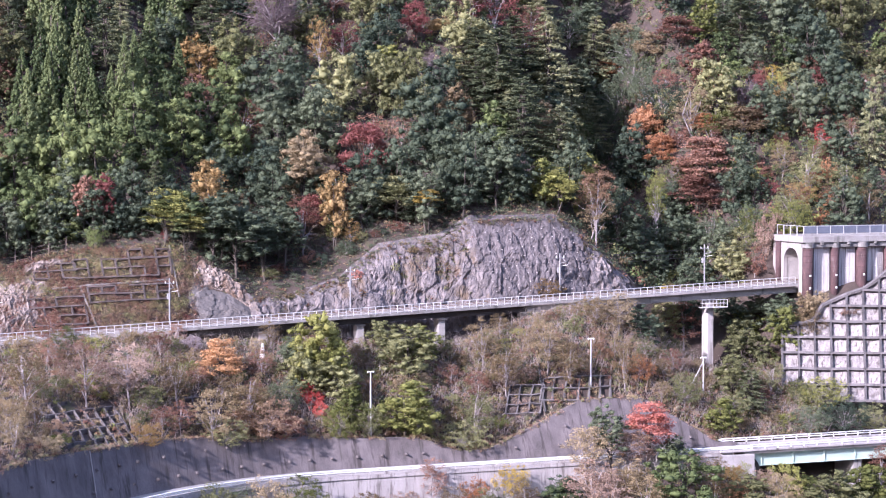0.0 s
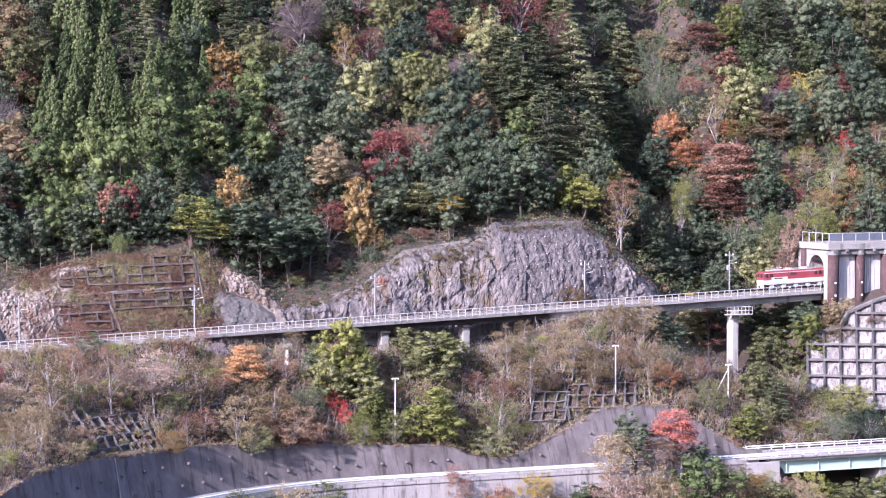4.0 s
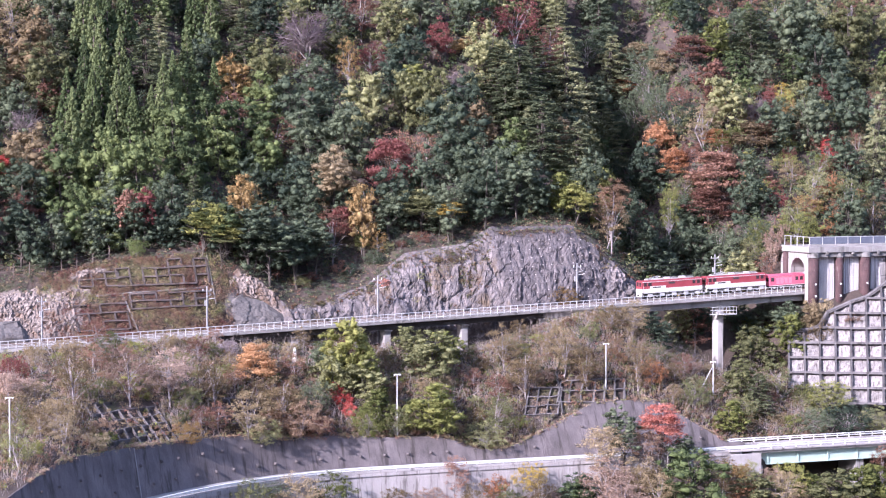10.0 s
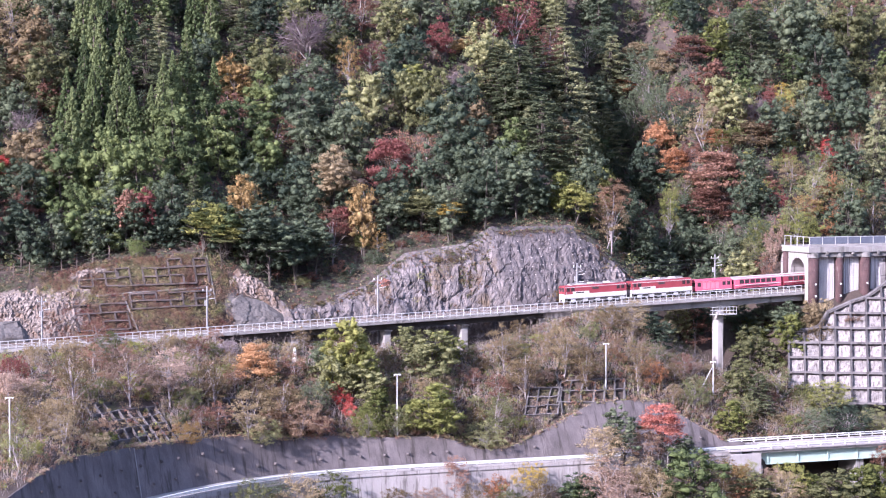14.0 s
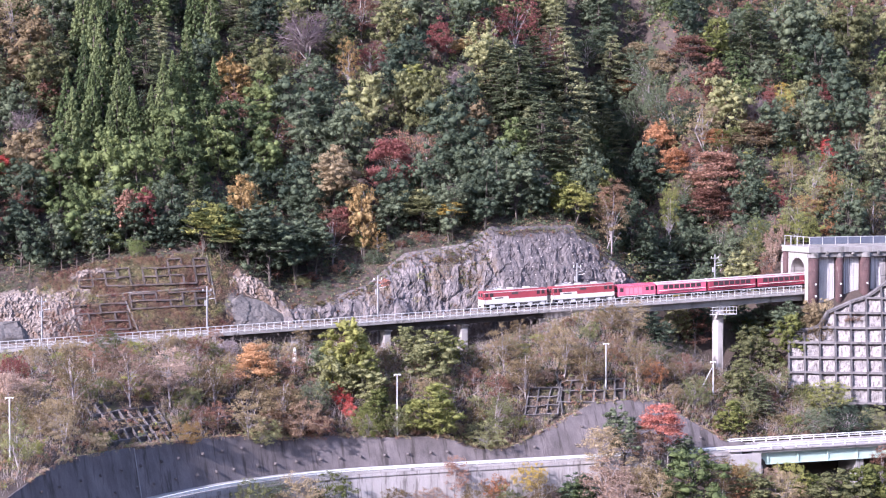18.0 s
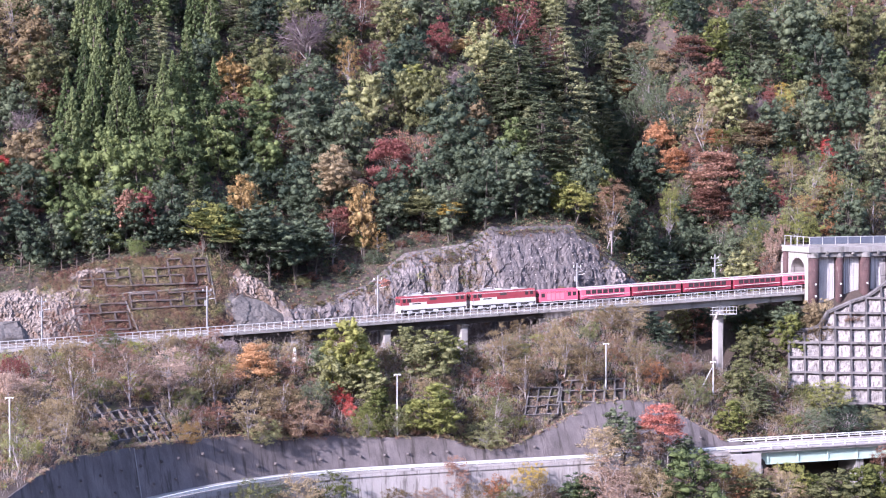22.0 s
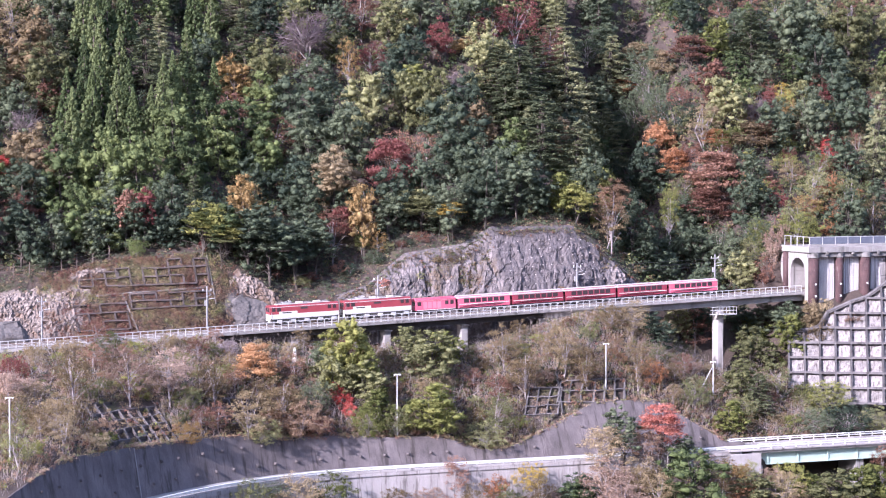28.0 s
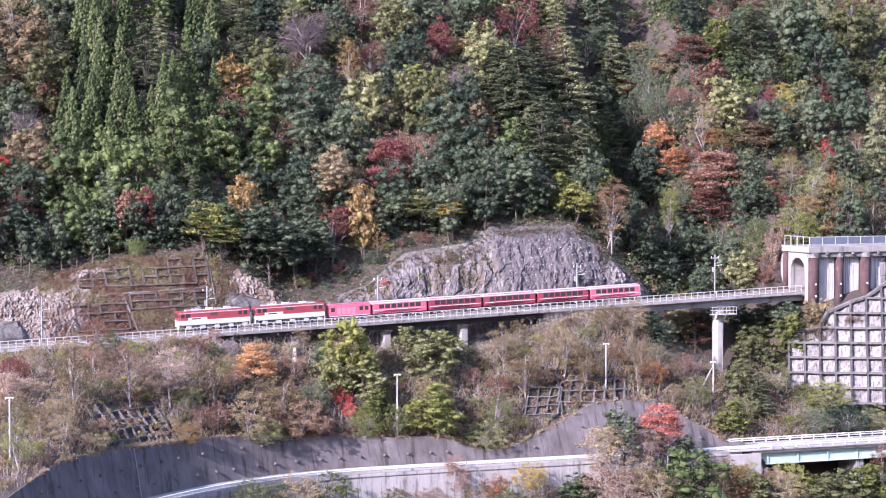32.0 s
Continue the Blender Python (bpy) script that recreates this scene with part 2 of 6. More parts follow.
def part(name, bm, material, parent=None, label="", smooth=False):
    """Links a bmesh as one mesh object under a thing or a part."""
    me = bpy.data.meshes.new(name)
    if smooth:
        for f in bm.faces:
            f.smooth = True
    bm.to_mesh(me)
    bm.free()
    me.materials.append(material)
    return mesh_part(name, me, parent, label=label)


def thing(name, label, category, at=(0, 0, 0), group="", kind=""):
    ob = new(name)
    ob.location = at
    ob.empty_display_size = 0.2
    return tagged(ob, label, category, group, kind)


def add_box(bm, lo, hi, bevel=0.0, m=None):
    """A box from corner lo to corner hi, its edges bevelled, turned by m."""
    c = [(a + b) / 2 for a, b in zip(lo, hi)]
    s = [abs(b - a) for a, b in zip(lo, hi)]
    made = bmesh.ops.create_cube(bm, size=1, matrix=Matrix.Translation(c) @ Matrix.Diagonal((*s, 1)))["verts"]
    if bevel:
        edges = list({e for v in made for e in v.link_edges})
        made = bmesh.ops.bevel(bm, geom=edges, offset=bevel, segments=1, affect="EDGES")["verts"]
    if m is not None:
        bmesh.ops.transform(bm, matrix=m, verts=list({v for v in made}))
    return bm


def box(lo, hi, bevel=0.0, m=None):
    return add_box(bmesh.new(), lo, hi, bevel, m)


def add_rod(bm, a, b, r, r2=None, sides=8):
    """A tapered rod from a to b."""
    a, b = Vector(a), Vector(b)
    d = b - a
    m = Matrix.Translation((a + b) / 2) @ d.to_track_quat("Z", "Y").to_matrix().to_4x4()
    bmesh.ops.create_cone(bm, cap_ends=True, segments=sides, radius1=r, radius2=r if r2 is None else r2, depth=d.length, matrix=m)
    return bm


def rod(a, b, r, r2=None, sides=8):
    return add_rod(bmesh.new(), a, b, r, r2, sides)


def sheet(columns):
    """Vertices and faces of a grid given as columns of points."""
    n = len(columns[0])
    verts = [p for c in columns for p in c]
    faces = [(i * n + j, (i + 1) * n + j, (i + 1) * n + j + 1, i * n + j + 1) for i in range(len(columns) - 1) for j in range(n - 1)]
    return verts, faces


def span(a, b, step):
    n = max(1, round((b - a) / step))
    return [a + (b - a) * i / n for i in range(n + 1)]


# ---- the ground: one sheet from behind the camera over the valley to the ridge ----
xs = sorted(set([-1500, -900, -600, -400, -300, -240, -200, -170, -150, -130] + span(-115, 115, 1.25) + [130, 160, 200, 260, 340, 480, 700, 1000, 1500]))
cols = []
for gx in xs:
    keys = [p[0] for p in profile(max(-130, min(130, gx)))]
    ys = []
    for j, (y0, y1) in enumerate(zip(keys, keys[1:])):
        n = (3, 2, 2, 3, 3, 6, 4, 1, 1, 2, 1, 5, 5, 3, 3, 5, 5, 34, 6, 3)[j]
        ys += [y0 + (y1 - y0) * i / n for i in range(n)]
    ys.append(keys[-1])
    cx = max(-130, min(130, gx))
    cols.append([(gx, y, ground_z(cx, y)) for y in ys])
gv, gf = sheet(cols)
tagged(new("ground", mesh_of("ground", gv, gf, M_SOIL, True)), "steep hillside of brown leaf litter and soil", "ground", kind="structure")


# ---- road ----
cols = []
for x in span(-100, 30.5, 1.5):
    yf = rail_front(x)
    cols.append([(x, yf + 0.1, ROAD_Z), (x, yf + 2.8, ROAD_Z + 0.05), (x, yf + 5.9, ROAD_Z)])
rv, rf = sheet(cols)
tagged(new("road", mesh_of("road", rv, rf, M_ASPHALT)), "narrow pale asphalt road below the concrete wall", "road", kind="structure")

# pale retaining wall under the road's valley side, in poured sections
wall_low = thing("retaining_wall", "pale streaked concrete retaining wall under the road", "retaining wall", kind="structure")
for a in span(-102, 26, 3.2)[:-1]:
    bm = bmesh.new()
    x0, x1 = a + 0.015, a + 3.185
    ring = []
    for x in (x0, x1):
        yf = rail_front(x)
        ring.append([bm.verts.new(p) for p in ((x, yf + 0.15, ROAD_Z + 0.02), (x, yf - 0.22, ROAD_Z + 0.02), (x, yf - 0.28, ROAD_Z - 0.45), (x, yf - 0.12, ROAD_Z - 0.47), (x, yf - 0.75, -13.5), (x, yf + 0.15, -13.5))])
    for j in range(6):
        bm.faces.new((ring[0][j], ring[1][j], ring[1][(j + 1) % 6], ring[0][(j + 1) % 6]))
    bm.faces.new(ring[0][::-1])
    bm.faces.new(ring[1])
    bmesh.ops.recalc_face_normals(bm, faces=bm.faces)
    part("wall_section", bm, M_STREAKED, wall_low)

# pale kerb at the road's edge
for a in span(-100, 26, 3.0)[:-1]:
    f0, f1 = rail_front(a), rail_front(a + 3)
    an = math.atan2(f1 - f0, 3)
    part("kerb", box((0.01, -0.18, 0), (math.hypot(3, f1 - f0) - 0.01, 0.16, 0.30), 0.03, Matrix.Translation((a, f0 + 0.02, ROAD_Z + 0.02)) @ Matrix.Rotation(an, 4, 'Z')), M_PALE_CONCRETE, wall_low)

# white guardrail along the road
guard = thing("guardrail", "white painted steel guardrail along the road edge", "guardrail")
post_me = bpy.data.meshes.new("post")
bm = box((-0.07, -0.07, 0), (0.07, 0.07, 0.82), 0.015)
bm.to_mesh(post_me), bm.free()
post_me.materials.append(M_WHITE_PAINT)
gx_list = span(-100, 30, 2.0)
for x in gx_list:
    mesh_part("post", post_me, guard, (x, rail_front(x) - 0.05, ROAD_Z))
for zz, r in ((0.74, 0.11), (0.50, 0.08)):
    for x0, x1 in zip(gx_list, gx_list[1:]):
        part("beam", rod((x0, rail_front(x0) - 0.14, ROAD_Z + zz), (x1, rail_front(x1) - 0.14, ROAD_Z + zz), r, sides=6), M_WHITE_PAINT, guard)

# ---- dark sprayed-concrete wall above the road ----
def wall_pt(x, k, out=0.25):
    yw = rail_front(x) + 5.6
    wt = along(x, WALL_TOP)
    h = max(0.3, wt - ROAD_Z) + 0.12
    return (x, yw + 0.35 + 0.48 * h * k - out, ROAD_Z - 0.1 + h * k)


cols = []
for x in span(-100, 30, 0.8):
    c = []
    for k in span(0, 1, 0.09):
        p = Vector(wall_pt(x, k))
        p.y += 0.10 * noise.noise((x * 0.5, p.z * 0.5, 9.0)) + 0.16 * noise.noise((x * 0.13, p.z * 0.2, 2.0))
        c.append(p)
    top = Vector(wall_pt(x, 1))
    c += [top + Vector((0, 0.05, 0.10)), top + Vector((0, 0.55, 0.06)), top + Vector((0, 1.2, -0.3))]
    cols.append(c)
sv, sf = sheet(cols)
sprayed = tagged(new("slope_wall", mesh_of("slope_wall", sv, sf, M_SHOTCRETE, True)), "dark grey sprayed-concrete slope wall with anchor heads", "slope wall", kind="structure")
anchor_bm = bmesh.new()
add_box(anchor_bm, (-0.19, -0.12, -0.19), (0.19, 0.06, 0.19), 0.04)
add_rod(anchor_bm, (0, -0.5, 0.0), (0, 0, 0), 0.13, 0.17, 8)
anchor_me = bpy.data.meshes.new("anchor_head")
anchor_bm.to_mesh(anchor_me), anchor_bm.free()
anchor_me.materials.append(M_SHOTCRETE)
for i, x in enumerate(span(-84, 26, 3.3)):
    for j, hz in enumerate((1.5, 3.9)):
        ax = x + (1.3 if j % 2 else 0) + random.uniform(-0.5, 0.5)
        h = along(ax, WALL_TOP) - ROAD_Z
        if hz < h - 0.7 and not (ax > -6 and i % 2):
            mesh_part("anchor_head", anchor_me, sprayed, wall_pt(ax, hz / h, 0.3))
# upright joints
for x in (-66.6,):
    bm = bmesh.new()
    add_rod(bm, wall_pt(x - 0.15, 1.0, 0.32), wall_pt(x + 0.1, 0.02, 0.32), 0.06, sides=6)
    part("drain_pipe", bm, M_CONCRETE, sprayed)
# ---- rock cut and stabilised slopes behind the track ----
def cut_pt(x, t, out=0.0):
    """A point on the cut behind the track: t from its foot (0) to its top (1), raised by out along its normal."""
    pts = profile(x)
    a, b = Vector((0, *pts[-6])), Vector((0, *pts[-5]))
    p = a + (b - a) * t
    n = Vector((0, -(b - a).z, (b - a).y)).normalized()
    return Vector((x, p.y, p.z)) + n * out


def facets(p, size, stretch=1.0):
    d, pts = noise.voronoi((p[0] / size, p[1] / size, p[2] / size / stretch))
    return noise.cell(pts[0] * 7.3), d[1] - d[0]


def rock_sheet(name, x0, x1, t0, t1, material, label, rough, out=0.3, step=0.3, fade=2.0, cell=1.0):
    cols = []
    for x in span(x0, x1, step):
        n = 64
        c = []
        for i in range(n + 1):
            t = t0 + (t1 - t0) * i / n
            p = cut_pt(x, t)
            fray = 0.6 * fade * noise.noise((x * 0.15, p.z * 0.55, 3.0))
            edge = min(1.0, (x - x0 + fray) / fade, (x1 - x + fray) / fade, (i + 0.5) * 5 / n, (n - i + 0.2) * 4 / n)
            f1, e1 = facets(p, 1.8 * cell, 2.4)
            f2, e2 = facets(p * 1.0 + Vector((9, 0, 3)), 0.6 * cell, 2.0)
            soft = 0.55 + 0.45 * min(1.0, max(0.0, (p.x - 17) / 4)) if name == "rock_face" else 1.0
            h = out + soft * rough * (0.75 * f1 + 0.46 * f2 + 0.45 * noise.fractal(p * 0.45, 0.9, 2.0, 4) + 1.3 * noise.noise(p * 0.16 + Vector((3, 7, 1))) - 0.35 * max(0, 0.12 - e1) / 0.12 - 0.1 * max(0, 0.1 - e2) / 0.1)
            c.append(cut_pt(x + rough * 0.2 * noise.noise(p * 0.7), t, h * max(0.0, edge) - 0.25 * (1 - max(0.0, edge))))
        cols.append(c)
    v, f = sheet(cols)
    return tagged(new(name, mesh_of(name, v, f, material)), label, "rock face", kind="structure")


cliff = rock_sheet("rock_face", -35, 28, -0.02, 1.06, M_ROCK, "jagged grey-violet rock face cut behind the track", 0.66, 0.75, 0.21, 2.0, 1.0)
rock_sheet("pale_rock_slope", -90, -60.5, 0.0, 0.92, M_PALE_ROCK, "pale broken rock slope above the track", 0.30, 0.36, 0.22, 5.0, 0.42)
rock_sheet("pale_rock_ledge", -67.0, -57.5, 0.84, 1.0, M_PALE_ROCK, "pale rock ledge above the framed slope", 0.30, 0.35, 0.22, 3.0, 0.42)
rock_sheet("sprayed_patch", -82, -72.0, 0.0, 0.42, M_SPRAY, "grey sprayed mortar patch at the foot of the pale rock", 0.10, 0.95, 0.40, 1.2)
rock_sheet("sprayed_rock", -43.2, -32.5, 0.0, 0.72, M_SPRAY, "grey sprayed mortar over rock beside the cribwork", 0.17, 0.45, 0.30, 2.0, 1.2)
rock_sheet("broken_rock_band", -42.6, -32.0, 0.62, 1.02, M_PALE_ROCK, "pale broken rock above the sprayed mortar", 0.30, 0.40, 0.22, 3.5, 0.42)
cliff.data.materials.append(M_NETTED)
for f in cliff.data.polygons:
    if 1.5 + 1.2 * noise.noise(f.center * 0.3) < f.center.x < 19 + 2 * noise.noise(f.center * 0.3):
        f.material_index = 1
# rows of white anchor plates on the cliff
plate_me = bpy.data.meshes.new("anchor_plate")
bm = box((-0.065, -0.12, -0.065), (0.065, 0.10, 0.065), 0.015)
bm.to_mesh(plate_me), bm.free()
plate_me.materials.append(M_PALE_CONCRETE)
for i in range(9):
    for j in range(8):
        x = 3.0 + i * 1.75 + 0.25 * (j % 2) + random.uniform(-0.2, 0.2)
        mesh_part("anchor_plate", plate_me, cliff, cut_pt(x, 0.16 + j * 0.098, 1.3))


def crib(name, label, node, nu, nv, width, material, infill=None, keep=lambda u, v: True, proud=0.28, fill=(-0.22, 0.06)):
    """A lattice of concrete beams over a slope. node(u, v, out) gives the crossing points, raised by out."""
    t = thing(name, label, "cribwork", kind="structure")

    def beam(a0, a1, b0, b1, across):
        bm = bmesh.new()
        q = []
        for lo, hi in ((a0, a1), (b0, b1)):
            for sg in (-1, 1):
                q.append((bm.verts.new(lo + across * sg * width / 2), bm.verts.new(hi + across * sg * width / 2)))
        (al, ah), (bl, bh), (cl, ch), (dl, dh) = q
        for f in ((ah, bh, dh, ch), (al, cl, dl, bl), (al, ah, ch, cl), (bl, dl, dh, bh), (al, bl, bh, ah), (cl, ch, dh, dl)):
            bm.faces.new(f)
        bmesh.ops.recalc_face_normals(bm, faces=bm.faces)
        part("beam", bm, material, t)

    for u in range(nu + 1):
        for v in range(nv):
            if keep(u, v + 0.5):
                beam(node(u, v, -0.5), node(u, v, proud), node(u, v + 1, -0.5), node(u, v + 1, proud), Vector((1, 0, 0)))
    for v in range(nv + 1):
        for u in range(nu):
            if keep(u + 0.5, v):
                a, b = node(u, v, 0), node(u, v + 1, 0)
                up = (b - a).normalized() if v < nv else (a - node(u, v - 1, 0)).normalized()
                beam(node(u, v, -0.5), node(u, v, proud + 0.03), node(u + 1, v, -0.5), node(u + 1, v, proud + 0.03), up)
    if infill:
        for u in range(nu):
            for v in range(nv):
                if keep(u + 0.5, v + 0.5):
                    bm = bmesh.new()
                    g = [[bm.verts.new(node(u + a / 3, v + b / 3, random.uniform(*fill))) for b in range(4)] for a in range(4)]
                    for a in range(3):
                        for b in range(3):
                            bm.faces.new((g[a][b], g[a + 1][b], g[a + 1][b + 1], g[a][b + 1]))
                    part("infill_panel", bm, infill, t)
    return t


# big cribwork under the rock shed
def big_node(u, v, out):
    turn = radians(29)
    s, k = math.sin(turn), math.cos(turn)
    base = Vector((44.0, -9.5, -2.7)) + Vector((k, -s, 0)) * 2.42 * u + Vector((s * 1.02, k * 1.02, 2.27)) * v
    return base + Vector((-s * 0.912, -k * 0.912, 0.41)) * out


def crib_top(u):
    """The sloping upper edge of the cribwork."""
    return along(u, (0, 4.75, 1.9, 4.95, 2.4, 6.0, 4.1, 6.8, 5.0, 7.1, 5.75, 7.6, 6.4, 8.2, 9, 10.2))


def big_edge(u, v, out):
    """Crossings of the cribwork, uneven by a hand's width and cut off at its sloping top."""
    w = min(v, crib_top(u))
    p = big_node(u + 0.045 * noise.noise((u * 3.1, v * 2.3, 1.0)), w + 0.04 * noise.noise((u * 2.7, v * 3.3, 5.0)), out)
    return p


crib("cribwork_wall", "tall grey concrete cribwork wall with pale infill panels", big_edge, 9, 10, 0.37, M_CRIB, M_INFILL,
     keep=lambda u, v: v < min(crib_top(math.floor(u)), crib_top(math.ceil(u))) + 0.45 and not (u < 1 and v < 1.2), proud=0.40, fill=(-0.40, -0.10))
coping = thing("coping_beam", "dark sloping concrete coping along the top of the cribwork", "coping", kind="structure")
us = span(0.5, 9, 0.5)
for u0, u1 in zip(us, us[1:]):
    part("coping_length", add_rod(bmesh.new(), big_node(u0, crib_top(u0), 0.1), big_node(u1, crib_top(u1), 0.1), 0.36, sides=6), M_CRIB, coping)
# frames behind the track at the western slope, their rows level with the track
def cut_over(x, h, out=0.0):
    """A point on the cut, h metres above the rails."""
    foot, top = profile(x)[-6][1], profile(x)[-5][1]
    return cut_pt(x, (rail_z(x) + h - foot) / (top - foot), out)


def row_node(x0, h0, dh, lean=0.0):
    def node(u, v, out):
        x = x0 + 1.88 * u + lean * v
        sag = 0.16 * noise.noise((x * 0.4, v * 1.7, h0))
        return cut_over(x, h0 + dh * v + sag, out + 0.02 + 0.08 * noise.noise((x * 0.6, v * 2.1, 4.0)))
    return node


for lab, x0, h0, dh, nu, nv, gone in (("weathered concrete slope frame with reddish dry grass", -65.0, 0.35, 1.15, 4, 3, 0.16), ("weathered concrete slope frame grown over with grass", -56.7, 3.0, 1.0, 6, 2, 0.12),
                                      ("upper weathered concrete slope frame with shrubs", -58.0, 6.2, 1.2, 7, 2, 0.10), ("short weathered concrete slope frame under pale rock", -63.4, 6.3, 0.95, 3, 2, 0.15),
                                      ("topmost weathered concrete slope frame below the trees", -50.5, 8.6, 1.1, 3, 1, 0.15)):
    crib("slope_frame", lab, row_node(x0, h0, dh), nu, nv, 0.24, M_FRAME, proud=0.52, keep=lambda u, v, gone=gone: random.random() > gone * (1.5 if u == int(u) else 0.7))
# drain channels between the frames
drains = thing("drain_channel", "pale concrete drain channels on the slope", "drain", kind="structure")
for a, b, r in (((-56.4, 0.0), (-57.6, 5.3), 0.15), ((-44.2, 3.2), (-44.6, 10.2), 0.13), ((-61.4, 5.15), (-57.7, 5.35), 0.13), ((-57.5, 5.35), (-45.3, 5.6), 0.16)):
    n = 8
    for i in range(n):
        p, q = (cut_over(a[0] + (b[0] - a[0]) * k / n, a[1] + (b[1] - a[1]) * k / n, 0.16) for k in (i, i + 1))
        part("channel", add_rod(bmesh.new(), p, q, r, sides=6), M_DARK_CONCRETE, drains)
# posts of the rock-fall fence above
rockfence = thing("rockfall_fence", "rusty steel posts of a rock-fall fence with cables", "fence")
fx = span(-82, -58.4, 2.4)
for x in fx:
    part("post", rod(cut_pt(x, 1.03, -0.3), cut_pt(x, 1.03, -0.2) + Vector((0, 0, 2.2)), 0.06, sides=6), M_RUSTY, rockfence)
for x0, x1 in zip(fx, fx[1:]):
    for zz in (0.5, 1.1, 1.7):
        part("cable", rod(cut_pt(x0, 1.03, -0.2) + Vector((0, 0, zz)), cut_pt(x1, 1.03, -0.2) + Vector((0, 0, zz)), 0.02, sides=4), M_RUSTY, rockfence)


# small cribwork patches above the road wall
def slope_node(x0, z0, dx, dz, lean):
    """Crossings on level lines: u along the slope, v up it."""
    def node(u, v, out):
        x, z = x0 + u * dx + lean * v, z0 + v * dz
        lo, hi = rail_front(x) + 6.5, -3.0
        for _ in range(30):
            y = (lo + hi) / 2
            lo, hi = (y, hi) if ground_z(x, y) < z else (lo, y)
        sl = max(0.3, (ground_z(x, y + 0.4) - ground_z(x, y - 0.4)) / 0.8)
        shake = Vector((noise.noise((x * 0.9, z * 1.3, 2.0)), 0, noise.noise((x * 1.1, z * 0.9, 6.0)))) * 0.22
        return Vector((x, y, ground_z(x, y))) + shake + Vector((0, -sl, 1)).normalized() * (out + 0.15 * noise.noise((x * 0.7, z * 0.7, 8.0)))
    return node


LOW_CRIBS = ((-69.2, -1.5, 7, 5, 1.42, 0.92, -0.32), (-51.6, -0.7, 4, 3, 1.6, 1.0, -0.15), (-4.0, -2.0, 3, 3, 1.6, 1.2, 0.7), (1.6, -0.3, 6, 2, 1.7, 1.4, 0.75))
for x0, z0, nu, nv, dx, dz, lean in LOW_CRIBS:
    crib("slope_frame", "dark weathered concrete slope frame above the road wall", slope_node(x0, z0, dx, dz, lean), nu, nv, 0.17, M_CRIB if x0 > -20 else M_LOWFRAME, M_SOIL, proud=0.48, fill=(-0.40, 0.05),
         keep=lambda u, v, x0=x0, z0=z0, dx=dx, dz=dz: z0 + v * dz > along(x0 + u * dx, WALL_TOP) + 0.1 and not (x0 < -60 and (v > 4.4 and u > 2.6 or random.random() < 0.06)))
chute = thing("drain_chute", "dark steel drain chute running down the brush slope", "drain")
for i in range(6):
    k0, k1 = i / 6, (i + 1) / 6
    ends = []
    for k in (k0, k1):
        x, y = 4.2 - 2.6 * k, -7.2 - 9.6 * k
        ends.append(Vector((x, y, ground_z(x, y) + 0.45)))
    part("channel", rod(ends[0], ends[1], 0.16, sides=6), M_DARK_STEEL, chute)

ledge = thing("concrete_ledge", "pale concrete ledge running up the slope beside the pier", "ledge")
lp = [Vector((-7.6 + 1.8 * i, -3.4, ground_z(-7.6 + 1.8 * i, -3.4) + 0.1)) for i in range(7)]
for a, b in zip(lp, lp[1:]):
    part("kerb", add_rod(bmesh.new(), a, b, 0.22, sides=6), M_PALE_CONCRETE, ledge)

# ---- road bridge ----
bridge = thing("road_bridge", "road bridge with pale green steel girders and white parapet", "bridge", kind="structure")
BX0, BX1 = 29.2, 92.0
part("deck", box((BX0 - 1.5, -26.3, ROAD_Z - 0.35), (BX1, -19.4, ROAD_Z + 0.02), 0.03), M_CONCRETE, bridge)
for y in (-25.6, -23.0, -20.2):
    gb = bmesh.new()
    add_box(gb, (BX0 + 0.4, y - 0.02, ROAD_Z - 2.1), (BX1, y + 0.02, ROAD_Z - 0.36))
    add_box(gb, (BX0 + 0.4, y - 0.22, ROAD_Z - 2.16), (BX1, y + 0.22, ROAD_Z - 2.08))
    part("girder", gb, M_GREEN_STEEL, bridge, "pale green steel plate girder")
for x in span(BX0 + 1.5, BX1, 5.2):
    part("stiffener", box((x - 0.05, -25.8, ROAD_Z - 2.06), (x + 0.05, -25.63, ROAD_Z - 0.38)), M_GREEN_STEEL, bridge)
part("abutment", box((BX0 - 3.0, -26.2, -14.5), (BX0 + 0.35, -19.6, ROAD_Z - 2.2), 0.06), M_CONCRETE, bridge)
part("wing_wall", box((BX0 - 5.5, -26.4, -14.0), (BX0 + 0.0, -25.9, ROAD_Z - 0.36), 0.05), M_PALE_CONCRETE, bridge)
part("pier", box((46.0, -25.4, -22), (47.4, -20.4, ROAD_Z - 2.2), 0.1), M_CONCRETE, bridge)
part("near_kerb", box((BX0 - 5.5, -26.55, ROAD_Z + 0.02), (BX1, -26.2, ROAD_Z + 0.32), 0.03), M_PALE_CONCRETE, bridge)
part("far_kerb", box((BX0 - 1.5, -19.8, ROAD_Z + 0.02), (BX1, -19.45, ROAD_Z + 0.32), 0.03), M_PALE_CONCRETE, bridge)
